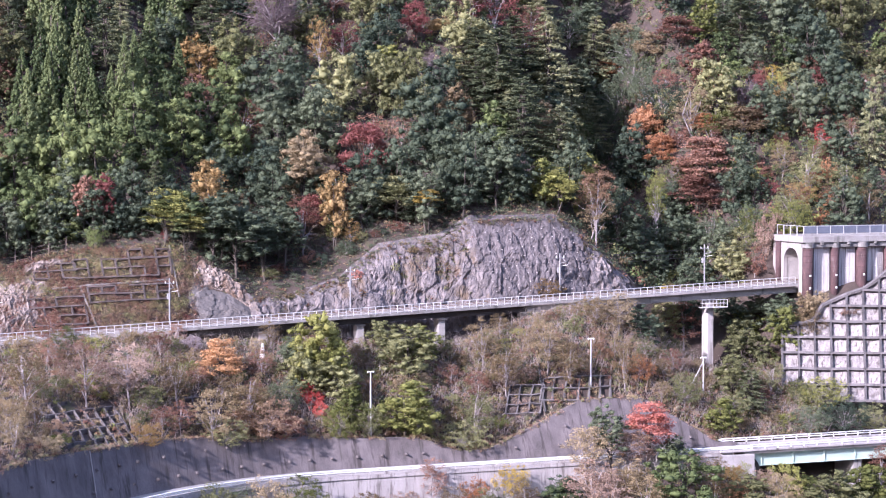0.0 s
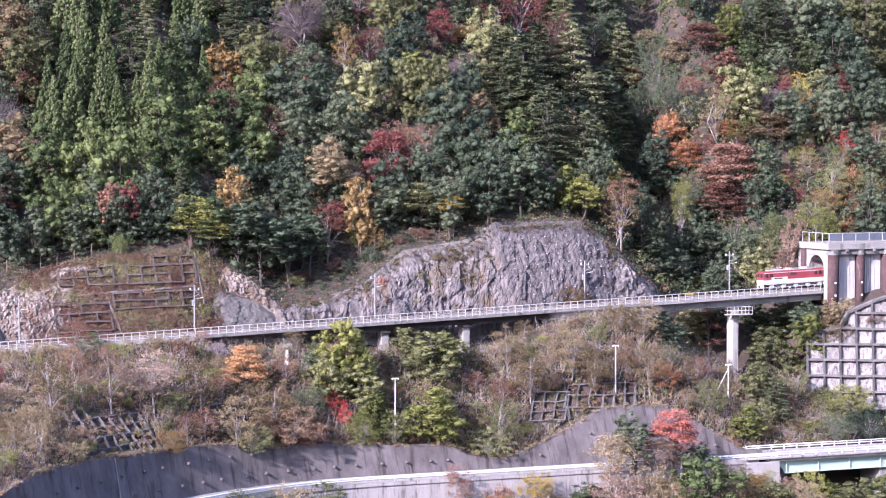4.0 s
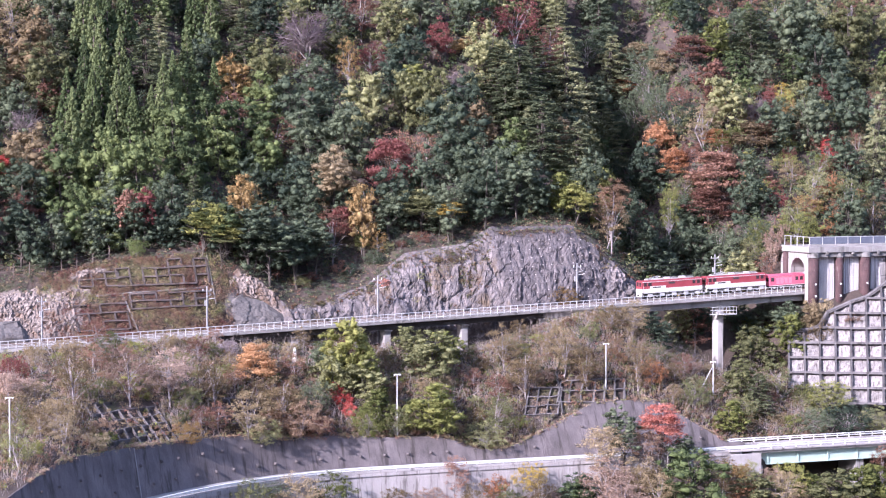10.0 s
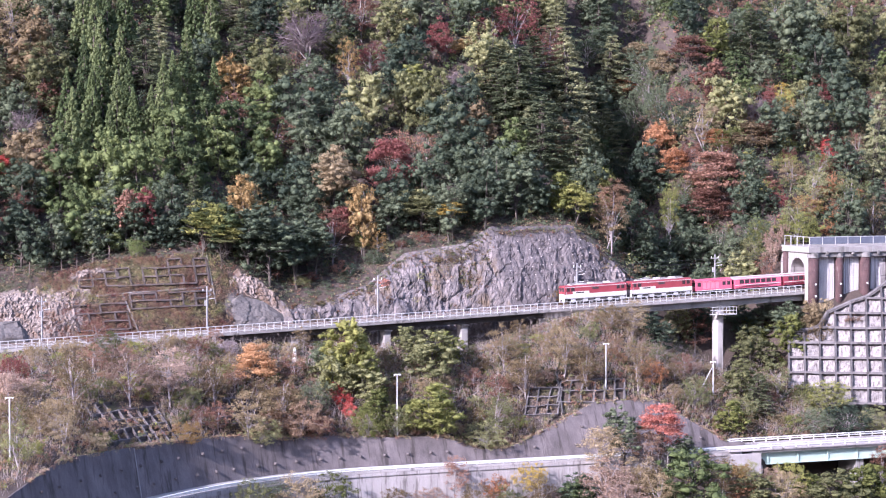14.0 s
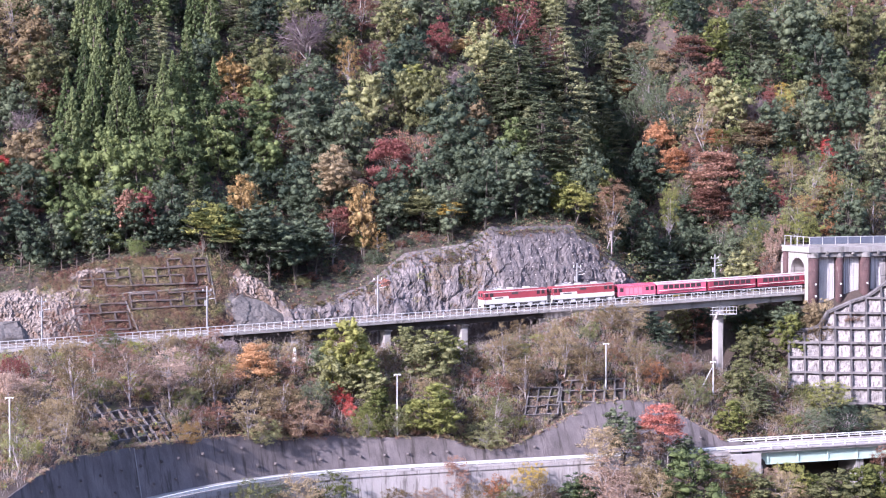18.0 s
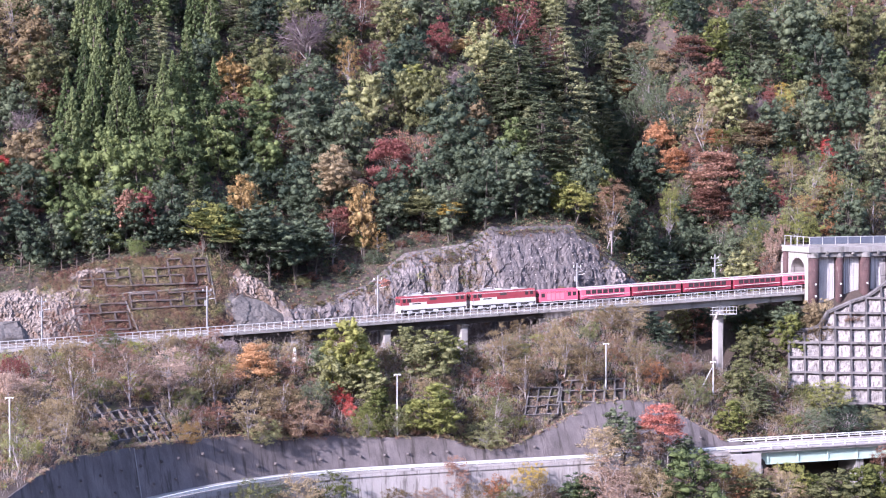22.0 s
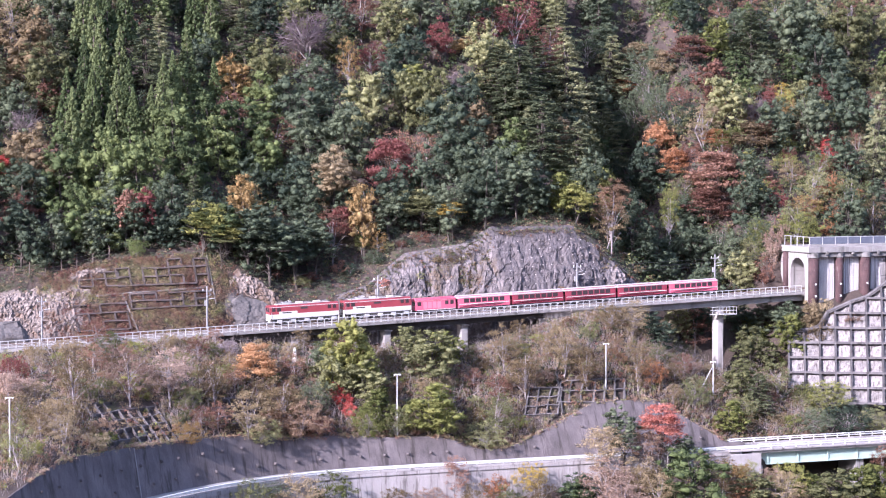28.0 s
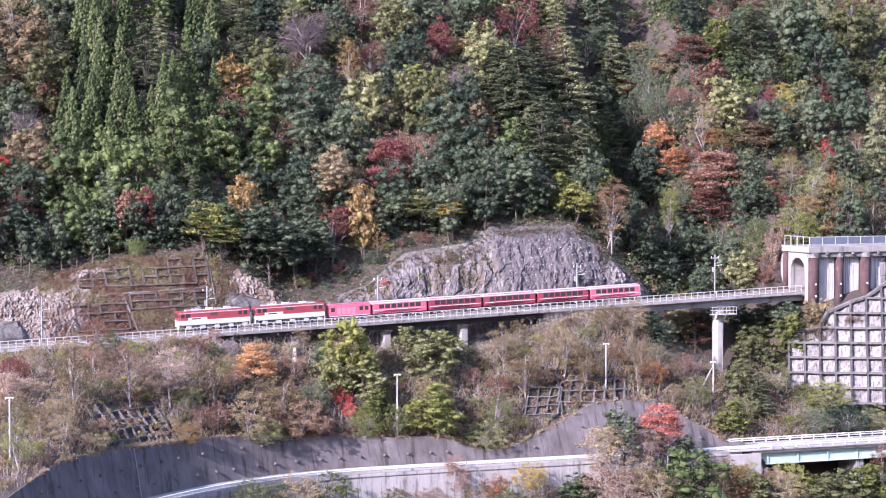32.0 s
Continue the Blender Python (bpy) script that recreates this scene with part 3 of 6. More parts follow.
for y, hh in ((-26.38, 1.0), (-19.6, 1.0)):
    bxs = span(BX0 - (0.5 if y < -20 else 1.5), BX1, 2.1)
    for x in bxs:
        part("parapet_post", box((x - 0.08, y - 0.07, ROAD_Z + 0.3), (x + 0.08, y + 0.07, ROAD_Z + hh), 0.015), M_WHITE_PAINT, bridge)
    for zz, w in ((hh - 0.04, 0.10), (0.66, 0.08)):
        part("parapet_rail", box((bxs[0], y - w, ROAD_Z + zz - 0.09), (bxs[-1], y + w, ROAD_Z + zz + 0.05), 0.02), M_WHITE_PAINT, bridge)
far_guard = thing("guardrail", "short white guardrail at the hill side of the bridge end", "guardrail")
for x in span(22.5, 27.2, 1.6):
    part("post", box((x - 0.06, -19.66, ROAD_Z - 0.2), (x + 0.06, -19.54, ROAD_Z + 0.9), 0.01), M_WHITE_PAINT, far_guard)
part("beam", box((22.2, -19.76, ROAD_Z + 0.55), (27.5, -19.64, ROAD_Z + 0.92), 0.03), M_WHITE_PAINT, far_guard)


# ---- poles on the lower slope ----
def utility_pole(x, y, height, top="bar", stay=False):
    g = ground_z(x, y) - 0.3
    p = thing("utility_pole", "slim pale grey pole standing in the brush", "pole", (x, y, g), group="poles on the slope")
    part("shaft", rod((0, 0, 0), (0, 0, height), 0.125, 0.09, 10), M_GALV, p)
    part("cross_bar", box((-0.5, -0.06, height - 0.12), (0.5, 0.06, height + 0.02), 0.01), M_WHITE_PAINT, p)
    for xx in (-0.42, 0.42):
        part("fitting", rod((xx, 0, height - 0.22), (xx, 0, height - 0.1), 0.07, 0.07, 6), M_WHITE_PAINT, p)
    if stay:
        part("stay_wire", rod((0, 0, height - 0.6), (-2.6, -0.4, height - 4.6), 0.05, sides=6), M_GALV, p)


for x, y, h, st in ((-24.7, -17.9, 9.1, False), (9.6, -14.7, 7.4, False), (29.0, -12.2, 6.0, True), (-84.9, -44.8, 8.2, False)):
    utility_pole(x, y, h, stay=st)
marker = thing("marker_stone", "small white upright marker stone on a pale plinth", "marker stone", (-36.0, -6.5, ground_z(-36.0, -6.5)))
part("stone", rod((0, 0, 0.2), (0, 0, 2.4), 0.42, 0.16, 7), M_WHITE_PAINT, marker)
part("plinth", box((-1.1, -0.7, -0.6), (0.9, 0.7, 0.25), 0.05), M_PALE_CONCRETE, marker)
# ---- railway viaduct ----
X_A, X_B = -47.5, 51.2
viaduct = thing("viaduct", "grey concrete railway viaduct with slender piers", "viaduct", kind="structure")


def deck_z(x):
    return rail_z(x) - 0.50


def deck_prism(x0, x1, ring):
    """A beam along the track: ring of (y, z below the deck top)."""
    bm = bmesh.new()
    ends = [[bm.verts.new((x, y, deck_z(x) + z)) for y, z in ring] for x in (x0, x1)]
    n = len(ring)
    for j in range(n):
        bm.faces.new((ends[0][j], ends[1][j], ends[1][(j + 1) % n], ends[0][(j + 1) % n]))
    bm.faces.new(ends[0][::-1])
    bm.faces.new(ends[1])
    bmesh.ops.recalc_face_normals(bm, faces=bm.faces)
    return bm


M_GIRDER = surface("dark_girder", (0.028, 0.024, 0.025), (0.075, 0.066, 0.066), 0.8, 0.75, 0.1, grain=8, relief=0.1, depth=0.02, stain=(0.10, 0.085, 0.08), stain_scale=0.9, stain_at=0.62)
slab = [(-2.15, 0.0), (-2.15, -0.32), (-1.75, -0.40), (1.75, -0.40), (2.15, -0.32), (2.15, 0.0)]
girder = [(-1.25, -0.40), (-1.15, -1.35), (1.15, -1.35), (1.25, -0.40)]
joints = [X_A, -34.0, -19.6, -7.2, 6.0, 21.0, 36.6, X_B]
for x0, x1 in zip(joints, joints[1:]):
    part("deck_slab", deck_prism(x0 + 0.02, x1 - 0.02, slab), M_CONCRETE if x0 > 10 else M_DARK_CONCRETE, viaduct)
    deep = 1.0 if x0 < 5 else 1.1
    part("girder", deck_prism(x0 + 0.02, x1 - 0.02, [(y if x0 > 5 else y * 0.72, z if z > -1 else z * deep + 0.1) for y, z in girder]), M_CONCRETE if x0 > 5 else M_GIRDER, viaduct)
for x, w, foot in ((-34.0, 0.7, 6.8), (-19.6, 0.55, 6.6), (-7.2, 0.55, 5.6), (6.0, 0.6, 9.0), (21.0, 0.6, 7.5), (36.6, 0.55, 0.5)):
    zt = deck_z(x) - 1.45
    part("pier", box((x - w, -0.85, foot), (x + w, 0.85, zt - 0.1), 0.08), M_PALE_CONCRETE if x > 30 else M_CONCRETE, viaduct, "weathered concrete pier")
    part("pier_cap", box((x - w - 0.12, -1.2, zt - 0.1), (x + w + 0.12, 1.2, zt + 0.1), 0.04), M_CONCRETE, viaduct)
# inspection cage round the tall pier
cage = thing("inspection_platform", "galvanised steel inspection platform below the deck", "platform")
zc = deck_z(36.6) - 2.6
for y in (-1.9, -1.2):
    for zz in (0.0, 0.55, 1.1):
        part("rail", rod((34.6, y, zc + zz), (38.9, y, zc + zz), 0.04, sides=6), M_GALV, cage)
for i in range(8):
    x = 34.6 + i * 4.3 / 7
    part("post", rod((x, -1.9, zc - 0.1), (x, -1.9, zc + 1.1), 0.04, sides=6), M_GALV, cage)
part("floor_grating", box((34.6, -1.95, zc - 0.1), (38.9, -0.96, zc - 0.02)), M_GALV, cage)

# track bench west of the viaduct
bench = thing("track_bench", "low concrete bench wall carrying the track", "bench wall", kind="structure")
for a in span(-112, X_A, 4.6)[:-1]:
    part("bench_section", deck_prism(a + 0.01, a + 4.59, [(-2.15, 0.0), (-2.25, -0.5), (-2.05, -0.52), (-2.35, -2.6), (2.4, -2.6), (2.4, 0.0)]), M_CONCRETE, bench)
part("abutment", deck_prism(X_A - 5.4, X_A + 0.0, [(-2.35, -0.5), (-2.55, -3.4), (2.3, -3.4), (2.3, -0.5)]), M_DARK_CONCRETE, bench)

# ballast, rails, sleepers
tagged(part("track_bed", deck_prism(-112, 90, [(-1.45, 0.004), (-1.15, 0.30), (1.15, 0.30), (1.45, 0.004)]), M_BALLAST), "grey stone ballast bed of the track", "track bed", kind="structure")
rails = thing("railway_track", "single narrow-gauge track with brown rails and a rack between", "railway track")
for y in (-0.56, 0.56):
    part("rail", deck_prism(-112, 90, [(y - 0.06, 0.36), (y - 0.035, 0.5), (y + 0.035, 0.5), (y + 0.06, 0.36)]), M_RUST, rails)
part("rack_bar", deck_prism(-112, 90, [(-0.06, 0.36), (-0.06, 0.5), (0.06, 0.5), (0.06, 0.36)]), M_RUST, rails)
sleep_me = bpy.data.meshes.new("sleeper")
bm = box((-0.11, -0.95, -0.14), (0.11, 0.95, 0.02), 0.015)
bm.to_mesh(sleep_me), bm.free()
sleep_me.materials.append(M_CONCRETE)
for x in span(-80, 52, 0.75):
    mesh_part("sleeper", sleep_me, rails, (x, 0, deck_z(x) + 0.34))

# railings on both sides of the deck
rail_post = bpy.data.meshes.new("post")
bm = box((-0.05, -0.04, 0), (0.05, 0.04, 1.12), 0.01)
bm.to_mesh(rail_post), bm.free()
rail_post.materials.append(M_GALV)
for side, y in (("valley", -2.06),):
    fence = thing("deck_railing", "pale grey steel railing along the railway deck", "railing")
    start = -95 if y < 0 else X_A
    pxs = span(start, X_B - 0.6, 1.1)
    for x in pxs:
        mesh_part("post", rail_post, fence, (x, y, deck_z(x)))
    for x0, x1 in zip(pxs[::5], pxs[5::5] + [pxs[-1]]):
        for zz in (1.08, 0.62, 0.2):
            part("rail", rod((x0, y, deck_z(x0) + zz), (x1, y, deck_z(x1) + zz), 0.05 if zz > 1 else 0.04, sides=6), M_GALV, fence)

# catenary poles behind the track
def catenary_pole(x, y, height, arm=True):
    z0 = min(deck_z(x), ground_z(x, y) + 0.3) if x > X_A else deck_z(x) - 0.3
    p = thing("catenary_pole", "grey concrete catenary pole with insulators and bracket", "pole", (x, y, z0), group="catenary poles")
    h = deck_z(x) + height - z0
    part("mast", rod((0, 0, 0), (0, 0, h), 0.13, 0.10, 10), M_MAST, p)
    part("bracket", rod((0, 0, h - 1.5), (0, -2.2, h - 1.1), 0.05, sides=6), M_MAST, p)
    part("stay", rod((0, 0, h - 0.4), (0, -2.0, h - 1.1), 0.03, sides=6), M_MAST, p)
    part("cross_arm", box((-0.7, -0.06, h - 0.75), (0.7, 0.06, h - 0.63)), M_MAST, p)
    for xx in (-0.6, 0.0, 0.6):
        part("insulator", rod((xx, 0, h - 0.63), (xx, 0, h - 0.35), 0.07, 0.05, 6), M_WHITE_PAINT, p)
    part("feeder_box", box((-0.25, 0.1, h - 2.9), (0.25, 0.5, h - 2.1), 0.03), M_MAST, p)
    part("curved_arm", rod((0.1, 0, h - 1.9), (1.1, -0.4, h - 1.7), 0.04, sides=6), M_WHITE_PAINT, p)


for x in (-70.5, -46.3, -19.8, 13.2, 37.5):
    catenary_pole(x, 2.65, 6.6)
wires = thing("overhead_wire", "thin dark overhead wires above the track", "overhead wire")
for x0, x1 in zip((-112, -70.5, -46.3, -19.8, 13.2, 37.5), (-70.5, -46.3, -19.8, 13.2, 37.5, 51)):
    for y, zz, r in ((0.4, 4.9, 0.018), (0.4, 5.5, 0.018), (2.6, 5.9, 0.018)):
        part("wire", rod((x0, y, deck_z(x0) + zz), (x1, y, deck_z(x1) + zz), r, sides=4), M_DARK_STEEL, wires)

# ---- tunnel portal and rock shed ----
SHED_X, SHED_END, TOP = 51.1, 92.0, 20.35
shed = thing("rock_shed", "concrete rock shed with brown round columns", "rock shed", kind="structure")
z_at = rail_z(SHED_X)
# portal face with its arched opening
zb = z_at - 2.2
bm = bmesh.new()
SPRING = z_at + 2.75
steps = [(-3.2, None), (-2.15, None)] + [(-2.15 * math.cos(a), SPRING + 2.15 * math.sin(a)) for a in np.linspace(0, math.pi, 15)] + [(2.15, None), (5.2, None)]
for (y0, h0), (y1, h1) in zip(steps, steps[1:]):
    if y1 - y0 < 1e-6:
        continue
    l0, l1 = (zb, zb) if h0 is None or h1 is None else (h0, h1)
    q = [bm.verts.new((x, y, z)) for x in (SHED_X, SHED_X + 0.8) for y, z in ((y0, l0), (y1, l1), (y1, TOP), (y0, TOP))]
    for f in ((0, 1, 2, 3), (7, 6, 5, 4), (0, 4, 5, 1)):
        bm.faces.new([q[i] for i in f])
    if h0 is None or h1 is None:
        bm.faces.new([q[i] for i in ((1, 5, 6, 2) if y0 < -1 else (3, 7, 4, 0))])
bmesh.ops.recalc_face_normals(bm, faces=bm.faces)
part("portal_wall", bm, M_STREAKED, shed, "streaked pale concrete portal with arched opening")
arch = [(-2.2, zb)] + [(-2.2 * math.cos(a), SPRING + 2.2 * math.sin(a)) for a in np.linspace(0, math.pi, 15)] + [(2.2, zb)]
bm = bmesh.new()
for (y0, z0), (y1, z1) in zip(arch, arch[1:]):
    bm.faces.new([bm.verts.new(c) for c in ((SHED_X + 0.78, y0, z0), (SHED_X + 16, y0, z0), (SHED_X + 16, y1, z1), (SHED_X + 0.78, y1, z1))])
part("tunnel_lining", bm, M_PALE_CONCRETE, shed, "pale arched concrete lining")
part("pilaster", rod((SHED_X - 0.15, 3.3, z_at - 1.5), (SHED_X - 0.15, 3.3, TOP - 0.05), 0.5, 0.5, 16), M_COLUMN, shed, "brown weathered round column", True)
# roof slab with nosing, parapet, corbels
part("roof_slab", box((SHED_X - 0.35, -3.9, TOP), (SHED_END, 5.6, TOP + 0.95), 0.05), M_CONCRETE, shed)
part("roof_kerb", box((SHED_X + 0.4, -2.8, TOP + 0.95), (SHED_END, -2.4, TOP + 1.25), 0.03), M_CONCRETE, shed)
part("edge_beam", box((SHED_X + 0.9, -3.6, TOP - 0.75), (SHED_END, -2.3, TOP), 0.04), M_DARK_CONCRETE, shed)
part("back_wall", box((SHED_X + 0.8, 4.6, z_at - 2.2), (SHED_END, 5.2, TOP)), M_CONCRETE, shed)
for i in range(8):
    x = 52.05 + 4.8 * i
    r = 0.86 if i % 2 == 0 else 0.62
    part("column", rod((x, -3.15, 8.5), (x, -3.15, TOP - 0.3), r, r, 20), M_COLUMN, shed, "brown weathered round column", True)
    part("collar", rod((x, -3.15, TOP - 0.8), (x, -3.15, TOP + 0.02), r + 0.14, r + 0.14, 20), M_DARK_CONCRETE, shed)
    for zz in span(9.4, TOP - 1.2, 0.85):
        part("ring_joint", rod((x, -3.15, zz), (x, -3.15, zz + 0.07), r + 0.035, r + 0.035, 20), M_DARK_CONCRETE if i > 3 else M_COLUMN, shed)
    for zz in (13.3, 15.2):
        part("fixing_plate", box((x - 0.15, -3.2 - r, zz), (x + 0.15, -3.1 - r, zz + 0.3), 0.02), M_WHITE_PAINT, shed)
    x0, x1 = x + r + 0.02, x + 4.8 - (0.62 if i % 2 == 0 else 0.86) - 0.02
    part("wall_panel", box((x0 + 0.5, -2.75, 8.0), (x1, -2.45, 16.4), 0.02), M_PANEL, shed, "pale streaked concrete panel")
    part("upper_panel", box((x0 + 0.5, -2.75, 16.42), (x1, -2.45, TOP - 0.75), 0.02), M_PANEL, shed)
    for k in (0.36, 0.68):
        xr = x0 + (x1 - x0) * k
        part("panel_rib", box((xr - 0.04, -2.79, 8.0), (xr + 0.04, -2.755, TOP - 0.76)), M_PALE_CONCRETE, shed)
    part("corbel", box((x + 1.9, -3.98, TOP - 0.35), (x + 2.35, -3.6, TOP + 0.25), 0.04), M_DARK_CONCRETE, shed)
roof_rail = thing("roof_railing", "grey mesh railing along the shed roof", "railing")
M_MESH = surface("grey_mesh_panel", (0.09, 0.10, 0.135), (0.15, 0.165, 0.21), 1.0, 0.6, 0.2, grain=15, relief=0)
rx = span(SHED_X + 0.6, SHED_END, 2.35)
for x in rx:
    part("post", box((x - 0.06, -2.66, TOP + 1.25), (x + 0.06, -2.54, TOP + 2.5), 0.01), M_GALV, roof_rail)
for x0, x1 in zip(rx, rx[1:]):
    part("mesh_panel", box((x0 + 0.08, -2.62, TOP + 1.35), (x1 - 0.08, -2.59, TOP + 2.4)), M_MESH, roof_rail)
    part("top_rail", rod((x0, -2.6, TOP + 2.45), (x1, -2.6, TOP + 2.45), 0.05, sides=6), M_GALV, roof_rail)
for y in span(-2.6, 5.0, 1.9)[1:]:
    part("post", box((SHED_X + 0.54, y - 0.06, TOP + 0.95), (SHED_X + 0.66, y + 0.06, TOP + 2.5), 0.01), M_GALV, roof_rail)
part("top_rail", rod((SHED_X + 0.6, -2.6, TOP + 2.45), (SHED_X + 0.6, 5.0, TOP + 2.45), 0.05, sides=6), M_GALV, roof_rail)
# ---- the train: two rack locomotives, a small diesel and five coaches ----
M_RED = surface("red_paint", (0.205, 0.034, 0.046), (0.285, 0.055, 0.068), 0.6, 0.35, grain=6, relief=0)
M_PINK = surface("faded_red_paint", (0.46, 0.085, 0.145), (0.55, 0.125, 0.19), 0.6, 0.4, grain=6, relief=0)
M_PALE_PINK = surface("worn_pink_paint", (0.52, 0.16, 0.22), (0.60, 0.22, 0.28), 0.6, 0.45, grain=6, relief=0)
M_COACH = surface("crimson_paint", (0.200, 0.028, 0.048), (0.280, 0.049, 0.074), 0.6, 0.4, grain=6, relief=0)
M_CREAM = surface("white_body_paint", (0.46, 0.445, 0.41), (0.60, 0.585, 0.55), 0.8, 0.4, grain=6, relief=0, stain=(0.33, 0.30, 0.27), stain_scale=0.9, stain_at=0.62)
M_ROOF = surface("grey_roof", (0.34, 0.31, 0.31), (0.50, 0.465, 0.46), 0.8, 0.6, grain=6, relief=0)
M_UNDER = surface("underframe_black", (0.02, 0.02, 0.021), (0.07, 0.065, 0.065), 1.5, 0.7, grain=8, relief=0)
M_GLASS, _nt, _b = mat_new("window_glass")
_b.inputs["Base Color"].default_value = (0.045, 0.036, 0.040, 1)
_b.inputs["Roughness"].default_value = 0.08
M_LENS, _nt, _b = mat_new("lamp_lens")
_b.inputs["Base Color"].default_value = (0.9, 0.88, 0.8, 1)
_b.inputs["Roughness"].default_value = 0.15


def shell(length, half, ring):
    """A body along x with a rounded section: ring of (y, z)."""
    bm = bmesh.new()
    ends = [[bm.verts.new((x, y, z)) for y, z in ring] for x in (-length / 2, length / 2)]
    n = len(ring)
    for j in range(n):
        bm.faces.new((ends[0][j], ends[0][(j + 1) % n], ends[1][(j + 1) % n], ends[1][j]))
    bm.faces.new(ends[0])
    bm.faces.new(ends[1][::-1])
    bmesh.ops.recalc_face_normals(bm, faces=bm.faces)
    return bm


def bogie(parent, x, wheels, r=0.33):
    b = part("bogie", box((x - 0.95, -0.66, 0.22), (x + 0.95, 0.66, 0.5), 0.04), M_UNDER, parent, "black bogie")
    for wx in (-0.6, 0.6):
        for y in (-0.62, 0.62):
            part("wheel", rod((x + wx, y - 0.06, r), (x + wx, y + 0.06, r), r, r, 16), M_DARK_STEEL, b)
        part("axle_box", box((x + wx - 0.16, -0.86, 0.24), (x + wx + 0.16, -0.73, 0.5), 0.03), M_GALV, b)
    return b


def locomotive(label):
    L, H = 10.6, 2.94
    t = thing("locomotive", label, "locomotive", group="rack locomotives")
    lower = [(-0.97, 0.98), (-1.0, 1.06), (-1.0, 1.60), (1.0, 1.60), (1.0, 1.06), (0.97, 0.98)]
    upper = [(-1.005, 1.604), (-0.97, 2.58), (-0.84, 2.80), (-0.5, H - 0.03), (0.5, H - 0.03), (0.84, 2.80), (0.97, 2.58), (1.005, 1.604)]
    part("lower_body", shell(L, 0, lower), M_CREAM, t, "white lower body side")
    part("upper_body", shell(L, 0, upper), M_RED, t, "red upper body")
    part("roof", box((-L / 2 + 1.2, -0.66, H - 0.03), (L / 2 - 1.2, 0.66, H + 0.08), 0.04), M_ROOF, t)
    part("skirt", box((-L / 2 + 0.05, -0.9, 0.74), (L / 2 - 0.05, 0.9, 0.98), 0.03), M_UNDER, t)
    for y in (-0.995, 0.995):
        sg = 1 if y > 0 else -1
        part("stripe", box((-L / 2 + 1.4, y - 0.02, 1.60), (-L / 2 + 4.2, y + 0.02, 1.98), 0.01), M_CREAM, t, "raised white panel with emblem bars")
        part("emblem_bar", box((-L / 2 + 1.9, y - 0.03, 1.70), (-L / 2 + 3.3, y + 0.03, 1.88)), M_DARK_STEEL, t)
        for x0, x1 in ((-4.95, -4.45), (-4.2, -3.6), (3.6, 4.1), (4.4, 4.9)):
            part("side_window", box((x0, y - 0.02, 2.02), (x1, y + 0.02, 2.54), 0.01), M_GLASS, t)
        part("louvre", box((-0.6, y - 0.02, 2.2), (0.5, y + 0.016, 2.5), 0.01), M_DARK_STEEL, t)
        part("rain_strip", box((-L / 2 + 0.1, sg * 0.97 - 0.04, 2.60), (L / 2 - 0.1, sg * 0.97 + 0.04, 2.68)), M_ROOF, t)
        part("sill_step", box((-L / 2 + 0.3, sg * 0.99 - 0.04, 0.90), (L / 2 - 0.3, sg * 0.99 + 0.04, 0.97)), M_GALV, t)
        part("handrail", rod((-L / 2 + 0.25, sg * 1.05, 1.05), (-L / 2 + 0.25, sg * 1.05, 2.0), 0.025, sides=6), M_GALV, t)
        for i in range(9):
            x = -4.2 + i * 1.05
            part("equipment_box", box((x, sg * 0.7, 0.34 + 0.1 * (i % 2)), (x + 0.75, sg * 0.97, 0.80), 0.03), M_GALV if i % 2 == 0 else M_UNDER, t)
    for x, s in ((-L / 2, -1), (L / 2, 1)):
        for y0, y1 in ((-0.8, -0.1), (0.1, 0.8)):
            part("front_window", box((x - 0.02, y0, 2.0), (x + 0.02, y1, 2.6), 0.01), M_GLASS, t)
        for y in (-0.65, 0.65):
            part("headlight", rod((x + s * 0.05, y, 1.3), (x, y, 1.3), 0.12, 0.12, 12), M_LENS, t)
        part("coupler", box((min(x, x + s * 0.32), -0.15, 0.5), (max(x, x + s * 0.32), 0.15, 0.75), 0.03), M_UNDER, t)
        part("buffer_beam", box((x - 0.06, -0.92, 0.4), (x + 0.06, 0.92, 0.93), 0.02), M_CREAM, t)
    for x in (-3.2, 0.0, 3.2):
        bogie(t, x, 2)
    pg = part("pantograph", box((-3.3, -0.6, H + 0.10), (-1.7, 0.6, H + 0.18), 0.01), M_GALV, t, "folded grey pantograph")
    for y in (-0.5, 0.5):
        part("pantograph_arm", rod((-3.2, y, H + 0.18), (-1.9, y, H + 0.42), 0.03, sides=6), M_GALV, pg)
    part("collector_bar", rod((-1.9, -0.75, H + 0.44), (-1.9, 0.75, H + 0.44), 0.04, sides=6), M_GALV, pg)
    for i, x in enumerate((-4.0, -0.9, 0.4, 1.8, 3.0)):
        part("roof_unit", box((x, -0.5, H + 0.08), (x + 0.9, 0.5, H + 0.22 + 0.07 * (i % 2)), 0.04), M_ROOF if i % 2 else M_DARK_CONCRETE, t)
    for x in (-1.2, 0.1, 1.5, 2.85, 4.0):
        part("insulator", rod((x, -0.3, H + 0.05), (x, -0.3, H + 0.36), 0.06, 0.04, 8), M_DARK_STEEL, t)
    part("roof_cable", rod((-1.2, -0.3, H + 0.36), (4.0, -0.3, H + 0.36), 0.025, sides=5), M_DARK_STEEL, t)
    return t


